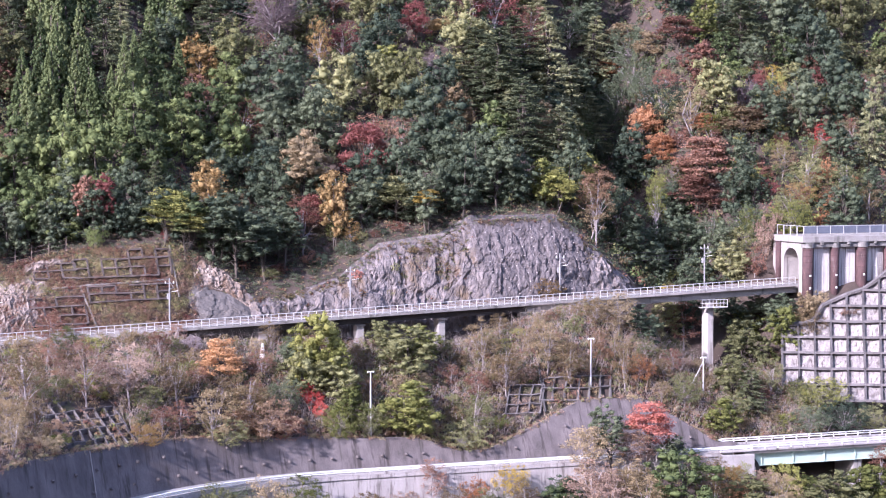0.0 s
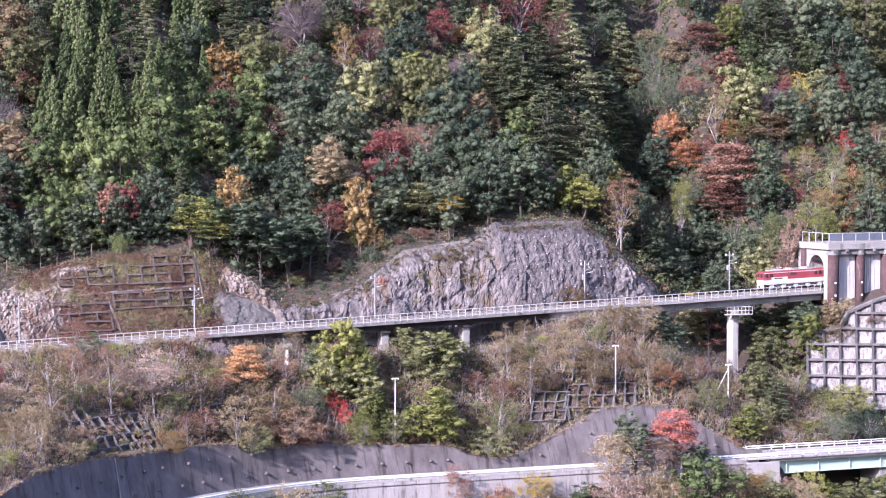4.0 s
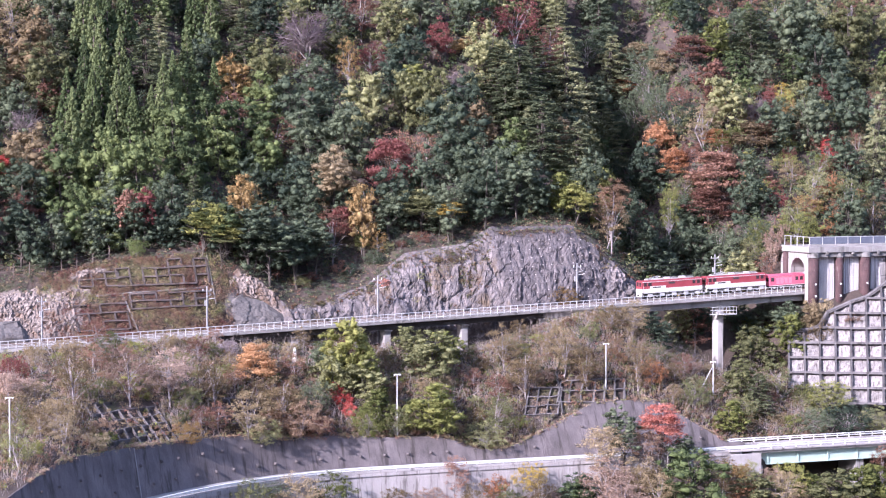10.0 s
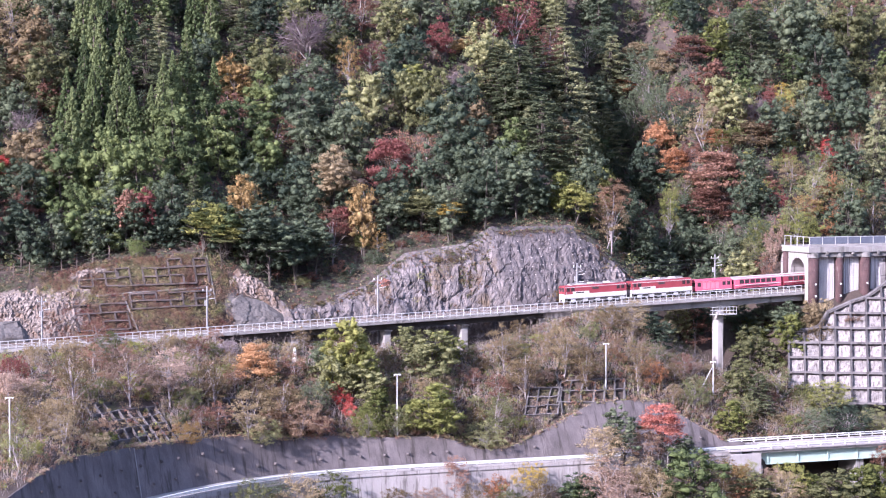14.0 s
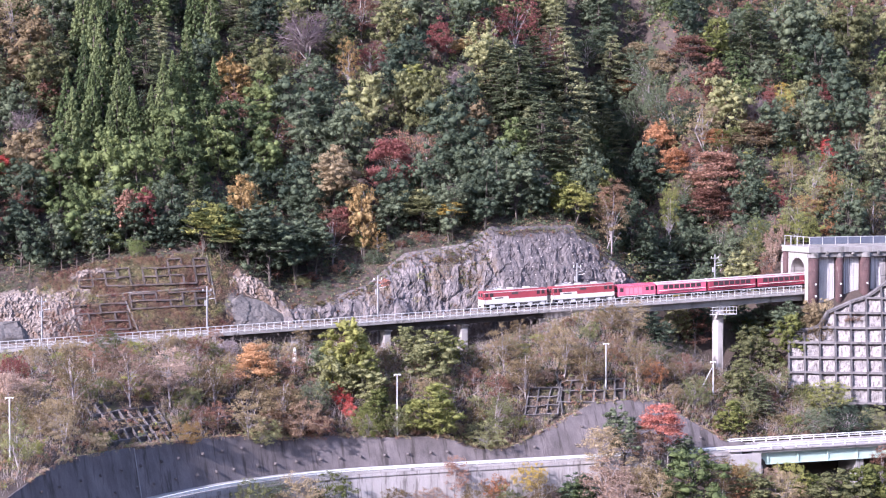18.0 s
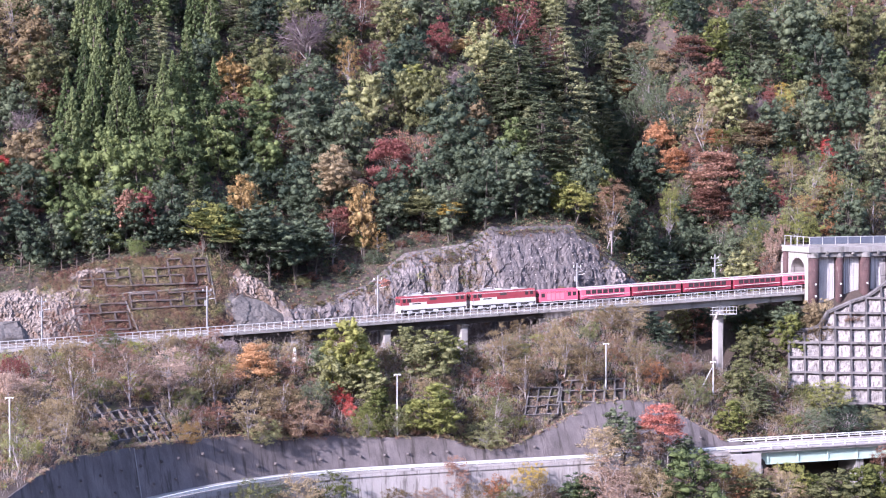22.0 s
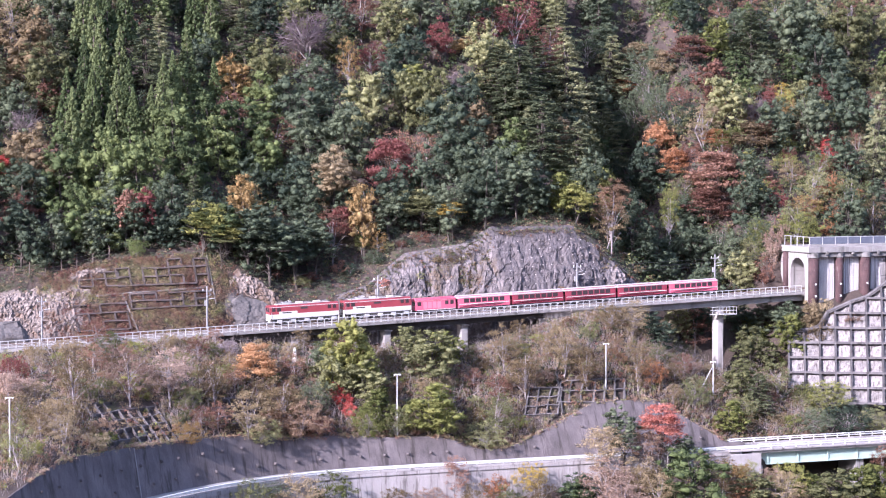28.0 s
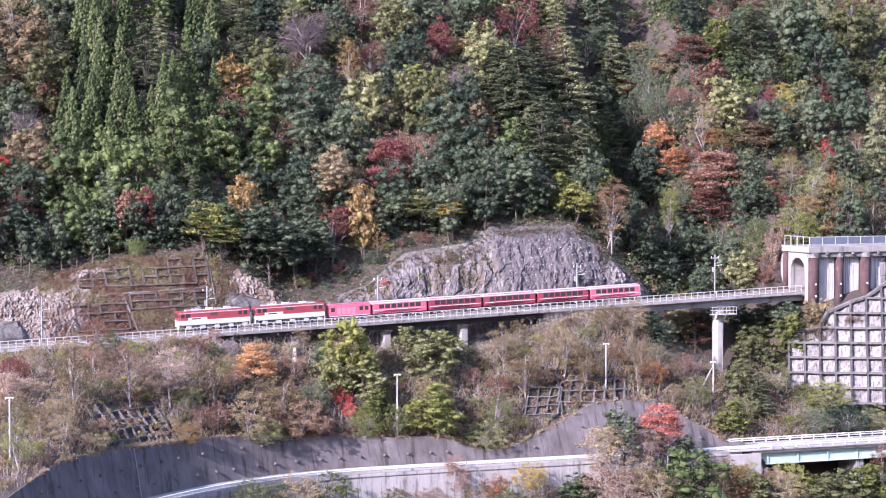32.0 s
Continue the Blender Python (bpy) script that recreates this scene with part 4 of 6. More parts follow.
def coach(name, label, L, mat, windows, category="railway coach", group="red coaches", roof=None, H=2.46):
    t = thing(name, label, category, group=group)
    w = 0.93
    body = [(-w, 0.70), (-w - 0.02, 1.4), (-w, 2.14), (-0.78, 2.34), (-0.4, H - 0.02), (0.4, H - 0.02), (0.78, 2.34), (w, 2.14), (w + 0.02, 1.4), (w, 0.70)]
    part("body", shell(L, 0, body), mat, t)
    part("roof", box((-L / 2 - 0.05, -0.99, 2.10), (L / 2 + 0.05, 0.99, 2.33), 0.03), roof or M_ROOF, t, "pale grey roof edge")
    part("roof_cap", box((-L / 2, -0.62, H - 0.06), (L / 2, 0.62, H + 0.03), 0.03), roof or M_ROOF, t)
    part("underframe", box((-L / 2 + 0.1, -0.75, 0.46), (L / 2 - 0.1, 0.75, 0.70), 0.02), M_UNDER, t)
    for y in (-w - 0.02, w + 0.02):
        if windows:
            n = max(2, round((L - 1.7) / 0.95))
            step = (L - 1.7) / n
            for i in range(n):
                x0 = -L / 2 + 0.85 + i * step + 0.09
                part("window", box((x0, y - 0.014, 1.42), (x0 + step - 0.18, y + 0.014, 2.02), 0.01), M_GLASS, t)
            part("waist_stripe", box((-L / 2 + 0.1, y - 0.022, 1.16), (L / 2 - 0.1, y + 0.022, 1.25)), M_CREAM if windows > 1 else mat, t)
            if windows > 1:
                sg = 1 if y > 0 else -1
                for k in range(4):
                    fl = bmesh.new()
                    xs0 = -L / 2 + 0.25 + 1.55 * k
                    q = [fl.verts.new((xs0 + dx, y + sg * 0.026, z)) for dx, z in ((0, 0.80), (0.7, 0.80), (3.3, 1.17), (2.6, 1.17))]
                    fl.faces.new(q)
                    bmesh.ops.solidify(fl, geom=fl.faces[:], thickness=0.012)
                    part("flash_stripe", fl, M_CREAM, t, "slanting white stripe")
            for x in (-L / 2 + 0.2, L / 2 - 0.75):
                part("door", box((x, y - 0.018, 0.76), (x + 0.55, y + 0.018, 2.05), 0.01), mat, t)
        else:
            for x0, x1 in ((-L / 2 + 0.25, -L / 2 + 0.85), (L / 2 - 1.7, L / 2 - 1.15), (L / 2 - 0.85, L / 2 - 0.3)):
                part("window", box((x0, y - 0.014, 1.4), (x1, y + 0.014, 1.98), 0.01), M_GLASS, t)
            for i in range(4):
                x0 = -L / 2 + 1.2 + i * 0.75
                part("louvre", box((x0, y - 0.02, 0.95), (x0 + 0.6, y + 0.02, 1.95), 0.01), M_PALE_PINK, t)
            part("sill_stripe", box((-L / 2 + 0.1, y - 0.03, 0.70), (L / 2 - 0.1, y + 0.03, 0.78)), M_CREAM, t)
            part("eaves_stripe", box((-L / 2 + 0.1, y - 0.03, 2.10), (L / 2 - 0.1, y + 0.03, 2.16)), M_CREAM, t)
    for x in (-L / 2 + 1.5, L / 2 - 1.5):
        bogie(t, x, 2, 0.3)
    for s in (-1, 1):
        x = s * L / 2
        part("coupler", box((min(x, x + s * 0.25), -0.12, 0.45), (max(x, x + s * 0.25), 0.12, 0.65), 0.02), M_UNDER, t)
        part("end_window", box((x - 0.02, -0.65, 1.4), (x + 0.02, 0.65, 2.0), 0.01), M_GLASS, t)
    return t


TRAIN = []
lead = locomotive("red and white electric rack locomotive with a folded pantograph")
TRAIN += [(lead, 5.5), (copy_thing(lead, pose(0, 0, 0)), 16.95)]
diesel = coach("diesel_locomotive", "small bright pinkish red diesel locomotive with louvred side", 6.4, M_PINK, 0, "locomotive", "small diesel", M_PINK)
TRAIN.append((diesel, 26.2))
for i, (off, lab, w) in enumerate(((34.1, "faded crimson coach with a row of windows and pale roof", 2), (43.0, "crimson coach with pale stripes and pale roof", 2), (51.95, "crimson coach with pale stripes and pale roof", 2),
                                   (60.9, "crimson coach with pale stripes and pale roof", 2), (69.8, "end coach in crimson with a white-edged rear end", 2))):
    TRAIN.append((coach("coach", lab, 8.5, M_PINK if i in (0, 4) else M_COACH, w), off))
part("end_frame", box((4.24, -0.95, 0.70), (4.30, 0.95, 2.26), 0.01), M_CREAM, TRAIN[-1][0], "white frame round the rear end")
RAKE = -math.degrees(math.atan(0.0377))


def motions():
    """Each vehicle rolls down the straight, even grade: seconds, and the place of the train's nose."""
    nose = TRAIN_NOSE
    for t, off in TRAIN:
        walk(t, [(s, pose(x + off, 0, rail_z(x + off), 0, RAKE, 0)) for s, x in nose])
# ---- plants ----
LEAF = {
    "amber": foliage("amber_leaves", [(0.440, 0.235, 0.110), (0.580, 0.345, 0.185), (0.690, 0.450, 0.270)]),
    "coral": foliage("coral_red_leaves", [(0.300, 0.085, 0.070), (0.480, 0.170, 0.135), (0.620, 0.290, 0.230)]),
    "peach": foliage("peach_autumn_leaves", [(0.170, 0.104, 0.065), (0.281, 0.178, 0.115), (0.374, 0.259, 0.180)]),
    "oak": foliage("dark_evergreen_leaves", [(0.061, 0.086, 0.062), (0.111, 0.142, 0.092), (0.155, 0.184, 0.118)]),
    "green": foliage("fresh_green_leaves", [(0.078, 0.108, 0.050), (0.146, 0.186, 0.078), (0.206, 0.248, 0.102)]),
    "cedar": foliage("cedar_needles", [(0.073, 0.103, 0.049), (0.130, 0.172, 0.075), (0.187, 0.226, 0.104)]),
    "fir": foliage("grey_green_needles", [(0.086, 0.107, 0.061), (0.176, 0.197, 0.112), (0.308, 0.314, 0.176)]),
    "olive": foliage("olive_leaves", [(0.112, 0.119, 0.059), (0.211, 0.218, 0.105), (0.334, 0.333, 0.170)]),
    "lime": foliage("yellow_green_leaves", [(0.106, 0.124, 0.043), (0.216, 0.230, 0.076), (0.359, 0.354, 0.122)]),
    "tan": foliage("tan_leaves", [(0.141, 0.103, 0.063), (0.245, 0.188, 0.112), (0.340, 0.272, 0.174)]),
    "gold": foliage("golden_leaves", [(0.165, 0.106, 0.048), (0.290, 0.192, 0.082), (0.410, 0.290, 0.140)]),
    "yellow": foliage("bright_yellow_leaves", [(0.360, 0.260, 0.070), (0.530, 0.400, 0.120), (0.650, 0.520, 0.200)]),
    "orange": foliage("orange_leaves", [(0.285, 0.129, 0.068), (0.450, 0.225, 0.119), (0.580, 0.327, 0.187)]),
    "russet": foliage("russet_leaves", [(0.152, 0.078, 0.061), (0.258, 0.138, 0.104), (0.359, 0.209, 0.153)]),
    "red": foliage("dull_red_leaves", [(0.119, 0.042, 0.043), (0.209, 0.077, 0.073), (0.290, 0.122, 0.106)]),
    "scarlet": foliage("scarlet_leaves", [(0.405, 0.070, 0.065), (0.570, 0.120, 0.105), (0.662, 0.205, 0.170)]),
    "purple": foliage("purplish_leaves", [(0.190, 0.145, 0.160), (0.290, 0.235, 0.250), (0.400, 0.340, 0.350)]),
    "brush": foliage("dry_brush_leaves", [(0.142, 0.105, 0.060), (0.285, 0.219, 0.130), (0.440, 0.352, 0.225)]),
    "pinkbrush": foliage("pinkish_dry_brush", [(0.197, 0.129, 0.103), (0.339, 0.240, 0.191), (0.486, 0.365, 0.295)]),
}
COLOUR_WORD = {"oak": "dark green", "green": "fresh green", "cedar": "deep green", "fir": "grey-green", "olive": "olive green", "lime": "yellow-green",
               "tan": "tan autumn", "gold": "golden autumn", "yellow": "bright yellow", "orange": "orange autumn", "russet": "russet autumn",
               "red": "dull red", "scarlet": "scarlet", "amber": "amber autumn", "peach": "peach-coloured", "coral": "coral red", "purple": "purplish", "brush": "dry brown", "pinkbrush": "dry pinkish-brown"}
rng = np.random.default_rng(5)


CORE_V = np.array([(1, 0, 0), (0, 1, 0), (-1, 0, 0), (0, -1, 0), (0, 0, 1), (0, 0, -1)], float)
CORE_F = np.array([(i, (i + 1) % 4, 4) for i in range(4)] + [((i + 1) % 4, i, 5) for i in range(4)])


def leaf_mesh(name, centres, radii, per, size, material, lift=0.25, shell_in=0.55, which=None, slim=1.0, core=0.0, ruffle=0.30):
    """Small folded leaf sprays over the outside of many clumps. centres (n,3), radii (n,3); core: size of the dense inner leafage of a clump."""
    n = len(centres)
    centres, radii = np.asarray(centres, float), np.asarray(radii, float)
    cs, rs = np.repeat(centres, per, axis=0), np.repeat(radii, per, axis=0)
    d = rng.normal(size=(n * per, 3))
    d[:, 2] += lift
    d /= np.linalg.norm(d, axis=1, keepdims=True)
    p = cs + d * rs * (shell_in + (1 - shell_in) * rng.random((n * per, 1)) ** 0.6)
    nrm = d / np.maximum(rs, 0.05) * rs.mean(axis=1, keepdims=True) + rng.normal(size=d.shape) * ruffle
    nrm /= np.linalg.norm(nrm, axis=1, keepdims=True)
    t = np.cross(nrm, rng.normal(size=d.shape))
    t /= np.linalg.norm(t, axis=1, keepdims=True)
    b = np.cross(nrm, t)
    s = size * (0.55 + 0.9 * rng.random((n * per, 1)))
    q = np.stack([p - t * s * 0.5 - b * s * 0.28 * slim, p + t * s * 0.5 - b * s * 0.22 * slim, p + b * s * 0.55 * slim + nrm * s * 0.12], axis=1).reshape(-1, 3)
    k = n * per
    tri = np.arange(3 * k, dtype=np.int32).reshape(-1, 3)
    if core:
        spin = np.linalg.qr(rng.normal(size=(n, 3, 3)))[0]
        bumps = 1.25 * (1 + 0.25 * rng.normal(size=(n, 6, 1)))
        inner = centres[:, None, :] + (CORE_V[None] @ spin) * bumps * radii[:, None, :] * core
        tri = np.concatenate([tri, (3 * k + CORE_F[None] + 6 * np.arange(n)[:, None, None]).reshape(-1, 3).astype(np.int32)])
        q = np.concatenate([q, inner.reshape(-1, 3)])
    me = bpy.data.meshes.new(name)
    me.vertices.add(len(q)), me.loops.add(3 * len(tri)), me.polygons.add(len(tri))
    me.vertices.foreach_set("co", q.ravel())
    me.loops.foreach_set("vertex_index", tri.ravel())
    me.polygons.foreach_set("loop_start", np.arange(0, 3 * len(tri), 3, dtype=np.int32))
    for one in material if isinstance(material, list) else [material]:
        me.materials.append(one)
    if which is not None:
        tone = np.asarray(which, dtype=np.int32)
        me.polygons.foreach_set("material_index", np.concatenate([np.repeat(tone, per), np.repeat(tone, 8 if core else 0)]))
    me.update(calc_edges=True)
    return me


def limb_mesh(name, paths, material, sides=4):
    """Tapered limbs: each path is a list of (point, radius)."""
    verts, faces = [], []
    for path in paths:
        base = len(verts)
        for i, (p, r) in enumerate(path):
            a = Vector(path[max(0, i - 1)][0])
            c = Vector(path[min(len(path) - 1, i + 1)][0])
            q = (c - a).to_track_quat("Z", "Y")
            for j in range(sides):
                an = 2 * math.pi * j / sides
                verts.append(Vector(p) + q @ Vector((r * math.cos(an), r * math.sin(an), 0)))
        for i in range(len(path) - 1):
            for j in range(sides):
                k0, k1 = base + i * sides, base + (i + 1) * sides
                faces.append((k0 + j, k0 + (j + 1) % sides, k1 + (j + 1) % sides, k1 + j))
        faces.append(tuple(range(base + (len(path) - 1) * sides, base + len(path) * sides)))
    return mesh_of(name, verts, faces, material, True)


def limbs_to(points, h0, trunk_h, r, wiggle=0.3):
    """A trunk and limbs that reach some of the clumps."""
    top = Vector((rng.normal() * 0.2, rng.normal() * 0.2, trunk_h))
    paths = [[((0, 0, -1.2), r * 1.25), ((0, 0, 0.3), r), (tuple(top * 0.5 + Vector((rng.normal() * wiggle, rng.normal() * wiggle, 0))), r * 0.72), (tuple(top), r * 0.25)]]
    for p in points:
        p = Vector(p)
        z0 = h0 + (trunk_h - h0) * rng.random() * 0.7
        z0 = min(z0, max(0.4, p.z - 0.3))
        a = Vector((top.x * z0 / trunk_h, top.y * z0 / trunk_h, z0))
        m = (a + p) / 2 + Vector((0, 0, 0.25 + rng.normal() * wiggle * 0.5))
        paths.append([(tuple(a), r * 0.42), (tuple(m), r * 0.26), (tuple(p), r * 0.08)])
    return paths


def crown_lobes(R, H, n, low=0.10):
    """An uneven crown of several swelling lobes, each covered with small clumps of many sizes."""
    lobes = [((0.1 * rng.normal() * R, 0.1 * rng.normal() * R, H - 0.42 * R), 0.46 * R)]
    m = 8
    for i in range(m):
        an = 2 * math.pi * (i + 0.7 * rng.random()) / m
        k = 0.40 + 0.28 * rng.random()
        z = H * (low + (0.80 - low) * ((i * 3) % m + rng.random()) / m)
        lobes.append(((k * R * math.cos(an), k * R * math.sin(an), max(z, 0.4 * R)), R * (0.34 + 0.18 * rng.random())))
    c, r = [], []
    for i in range(n):
        (lx, ly, lz), lr = lobes[i % len(lobes)]
        u = rng.normal(size=3)
        u[2] += 0.35
        u /= np.linalg.norm(u)
        k = lr * (0.55 + 0.58 * rng.random())
        c.append((lx + u[0] * k, ly + u[1] * k, max(0.25, lz + u[2] * k * 1.15)))
        s = R * (0.075 + 0.135 * rng.random() ** 1.4)
        r.append((s * (0.9 + 0.5 * rng.random()), s * (0.9 + 0.5 * rng.random()), s * (0.65 + 0.3 * rng.random())))
    return np.array(c), np.array(r)


def crown_cone(R, H, n, low=0.10):
    """A slim conifer: short feathery sprays round a spire, the lower ones drooping and longer."""
    c, r = [], []
    for i in range(n):
        k = (i + rng.random()) / n
        k = k ** 1.15
        rad = R * (1 - k) ** 0.9 * (0.30 + 0.80 * rng.random() ** 0.6)
        an = i * 2.4 + rng.normal() * 0.5
        c.append((rad * math.cos(an), rad * math.sin(an), H * (low + (1 - low) * k) - 0.25 * rad))
        s = 0.13 + 0.30 * (1 - k) * (0.6 + 0.8 * rng.random())
        r.append((s, s, s * 1.25))
    return np.array(c), np.array(r)


def crown_dome(R, H, n, low=0.35):
    """Flat, uneven sprays that fill a wide low dome, as a maple carries them."""
    c, r = [], []
    for i in range(n):
        k = rng.random() ** 0.8
        rad = R * math.sqrt(max(0.05, 1 - (k * 0.95) ** 2)) * (0.25 + 0.72 * rng.random() ** 0.6)
        an = rng.random() * 2 * math.pi
        z = H * (low + (1 - low) * k * (1 - 0.25 * (rad / R) ** 2)) + 0.25 * rng.normal()
        c.append((rad * math.cos(an), rad * math.sin(an), z))
        s = R * (0.17 + 0.13 * rng.random())
        r.append((s * 1.25, s * 1.25, s * 0.55))
    return np.array(c), np.array(r)


def crown_fir(R, H, n, low=0.12):
    """Single branches in a loose spiral, each a flat drooping spray."""
    c, r = [], []
    for i in range(n):
        k = (i + rng.random()) / n
        an = i * 2.4 + rng.normal() * 0.4
        ln = R * (1.0 - 0.82 * k ** 1.25) * (0.65 + 0.4 * rng.random())
        z = H * (low + (1 - low) * k)
        for j in (0.38, 0.68, 0.95):
            s = ln * (0.32 if j < 0.9 else 0.24) + 0.12
            c.append((ln * j * math.cos(an), ln * j * math.sin(an), z - 0.16 * ln * j + 0.1 * rng.normal()))
            r.append((s, s, s * 0.30))
    return np.array(c), np.array(r)


def crown_twiggy(R, H, n, low=0.15, fine=1.0):
    """Many small loose clumps at the ends of twigs."""
    c, r = [], []
    for i in range(n):
        u = rng.normal(size=3)
        u /= np.linalg.norm(u)
        k = 0.25 + 0.75 * rng.random() ** 0.55
        c.append((u[0] * R * k, u[1] * R * k, H * ((1 + low) / 2 + (1 - low) / 2 * u[2] * k)))
        s = fine * R * (0.13 + 0.11 * rng.random())
        r.append((s * 1.2, s * 1.2, s * 0.8))
    return np.array(c), np.array(r)


TREES = {}


def tree_kind(form, colour, variant):
    """Crown and trunk meshes of a tree one metre wide in radius... scaled to its own size: (crown, trunk, base radius, base height)."""
    key = (form, colour, variant)
    if key in TREES:
        return TREES[key]
    if form == "broad":
        R, H = 3.4, 8.0
        c, r = crown_lobes(R, H, 128)
        me = leaf_mesh("crown", c, r * 1.36, 46, 0.185, LEAF[colour], 0.35, 0.34, core=0.48, ruffle=0.5)
        pts, h0, th, tr = c[::11], 1.5, 6.0, 0.20
    elif form == "cedar":
        R, H = 2.5, 13.0
        c, r = crown_cone(R, H, 230)
        me = leaf_mesh("crown", c, r * 1.30, 28, 0.185, LEAF[colour], 0.5, 0.35, core=0.62, ruffle=0.45, slim=0.8)
        pts, h0, th, tr = c[:40:6], 1.0, 12.6, 0.20
    elif form == "fir":
        R, H = 4.0, 10.0
        c, r = crown_fir(R, H, 58)
        me = leaf_mesh("crown", c, r, 46, 0.215, LEAF[colour], 0.3, 0.1, core=0.35, slim=0.8)
        pts, h0, th, tr = c[::9], 2.0, 9.6, 0.20
    elif form == "maple":
        R, H = 3.3, 6.6
        c, r = crown_dome(R, H, 64)
        me = leaf_mesh("crown", c, r, 84, 0.235, LEAF[colour], 0.2, 0.15)
        pts, h0, th, tr = c[::3], 1.2, 4.6, 0.15
    elif form == "thin":
        R, H = 2.2, 6.5
        c, r = crown_twiggy(R, H, 76)
        me = leaf_mesh("crown", c, r * 1.1, 44, 0.13, LEAF[colour], 0.2, 0.0, ruffle=0.6)
        pts, h0, th, tr = c[::5], 0.6, 5.4, 0.10
    elif form == "bare":
        R, H = 3.0, 6.5
        c, r = crown_twiggy(R, H, 90, 0.3)
        me = limb_mesh("twigs", [[(tuple(p * 0.45 + (0, 0, 1.6)), 0.05), (tuple(p * 0.78 + (0, 0, 0.7)), 0.035), (tuple(p + rng.normal(size=3) * 0.3), 0.012)] for p in c]
                       + [[(tuple(p * (0.62 + 0.3 * rng.random()) + (0, 0, 0.9)), 0.025), (tuple(p + rng.normal(size=3) * 0.75), 0.008)] for p in c for _ in range(6)], LEAF[colour], 3)
        pts, h0, th, tr = c[::4], 1.4, 5.2, 0.13
    elif form == "shrub":
        R, H = 3.4, 4.6
        c, r = crown_twiggy(R, H, 170, 0.02, 0.55)
        me = leaf_mesh("crown", c, r * 1.15, 38, 0.135, LEAF[colour], 0.3, 0.0, ruffle=0.6)
        pts, h0, th, tr = c[::5], 0.0, 3.0, 0.07
    else:  # bush
        R, H = 1.7, 2.3
        c, r = crown_twiggy(R, H, 58, 0.02)
        me = leaf_mesh("crown", c, r * 1.1, 36, 0.125, LEAF[colour], 0.3, 0.0, ruffle=0.6)
        pts, h0, th, tr = c[::8], 0.0, 1.5, 0.05
    TREES[key] = (me, limb_mesh("trunk", limbs_to(pts, h0, th, tr), M_GREY_BARK if form in ("thin", "bush", "shrub", "bare") else M_BARK), R, H)
    return TREES[key]


FORM_WORD = {"broad": ("broadleaf tree with a rounded clumpy crown", "tree"), "cedar": ("slim cedar with drooping needle sprays", "cedar"),
             "fir": ("conifer with tiered flat branches", "conifer"), "maple": ("maple with layered spreading branches", "maple"),
             "bare": ("leafless tree with fine twigs", "tree"), "thin": ("slender tree with thin leafage", "tree"), "bush": ("bush on the steep slope", "bush")}
PLANTED = []


def plant(form, colour, x, y, radius, height, lift=0.0, turn=None, z=None):
    """One tree of a crown radius and height in metres, standing on the ground at (x, y)."""
    me, tr, R, H = tree_kind("shrub" if form == "bush" and radius > 2.3 else form, colour, int(rng.integers(3 if form in ("broad", "cedar", "bush", "fir") else 2)))
    tall_shrub = form == "bush" and (radius > 1.75 or height > 3.2)
    name = "shrub" if tall_shrub else {"bush": "bush", "cedar": "cedar_tree", "fir": "conifer_tree", "maple": "maple_tree", "thin": "slender_tree", "bare": "bare_tree"}.get(form, "tree")
    t = thing(name, COLOUR_WORD[colour] + " " + ("tall spreading shrub on the slope" if tall_shrub else FORM_WORD[form][0]), "shrub" if tall_shrub else FORM_WORD[form][1], group="bushes on the slopes" if form == "bush" else "trees of the hillside")
    g = ground_z(x, y) if z is None else z
    t.matrix_basis = pose(x, y, g - 0.1, rng.normal() * 2, rng.normal() * 2, rng.random() * 360 if turn is None else turn) @ Matrix.Diagonal((radius / R, radius / R, height / H, 1))
    trunk, crown = mesh_part("trunk", tr, t), mesh_part("crown", me, t)
    if lift:
        crown.matrix_basis = Matrix.Translation((0, 0, lift * H / height))
        trunk.matrix_basis = Matrix.Diagonal((1, 1, (height + lift) / height, 1))
    PLANTED.append((x, y, radius))
    return t
# ---- single trees of the hill: place, crown radius, height ----
for spot in ((-65.9, 35.9, 3.1, 6.4), (-15.8, 47.3, 5.1, 10.7), (-1.1, 14.5, 2.6, 5.5), (59.6, 29.4, 3.3, 7.2),):
    plant("bare", "purple", *spot)
for spot in ((-29.1, 44.3, 3.6, 8.8),):
    plant("broad", "gold", *spot)
for spot in ((-62.6, 23.6, 4.4, 11.4), (-57.2, 20.9, 4.1, 12.4), (-52.3, 18, 4.3, 12.4), (-44.5, 25.4, 4.5, 11.7), (-43.8, 20.2, 3.7, 9.4), (-32, 30.5, 4.8, 11.8), (-29.3, 27.3, 3.8, 9.8), (-25.9, 39.1, 4, 9.7), (-37.8, 25.2, 3.8, 9.6), (-62.8, 15.5, 4, 9.9), (-58.5, 14, 3.1, 7.7), (10.6, 21, 3.2, 7.9),):
    plant("broad", "green", *spot)
for spot in ((-0.5, 35.8, 3, 7.4), (61.7, 45.7, 3.4, 8.3), (23.1, 16.8, 3.7, 9.1), (14.8, 11.1, 2.9, 7.1),):
    plant("broad", "lime", *spot)
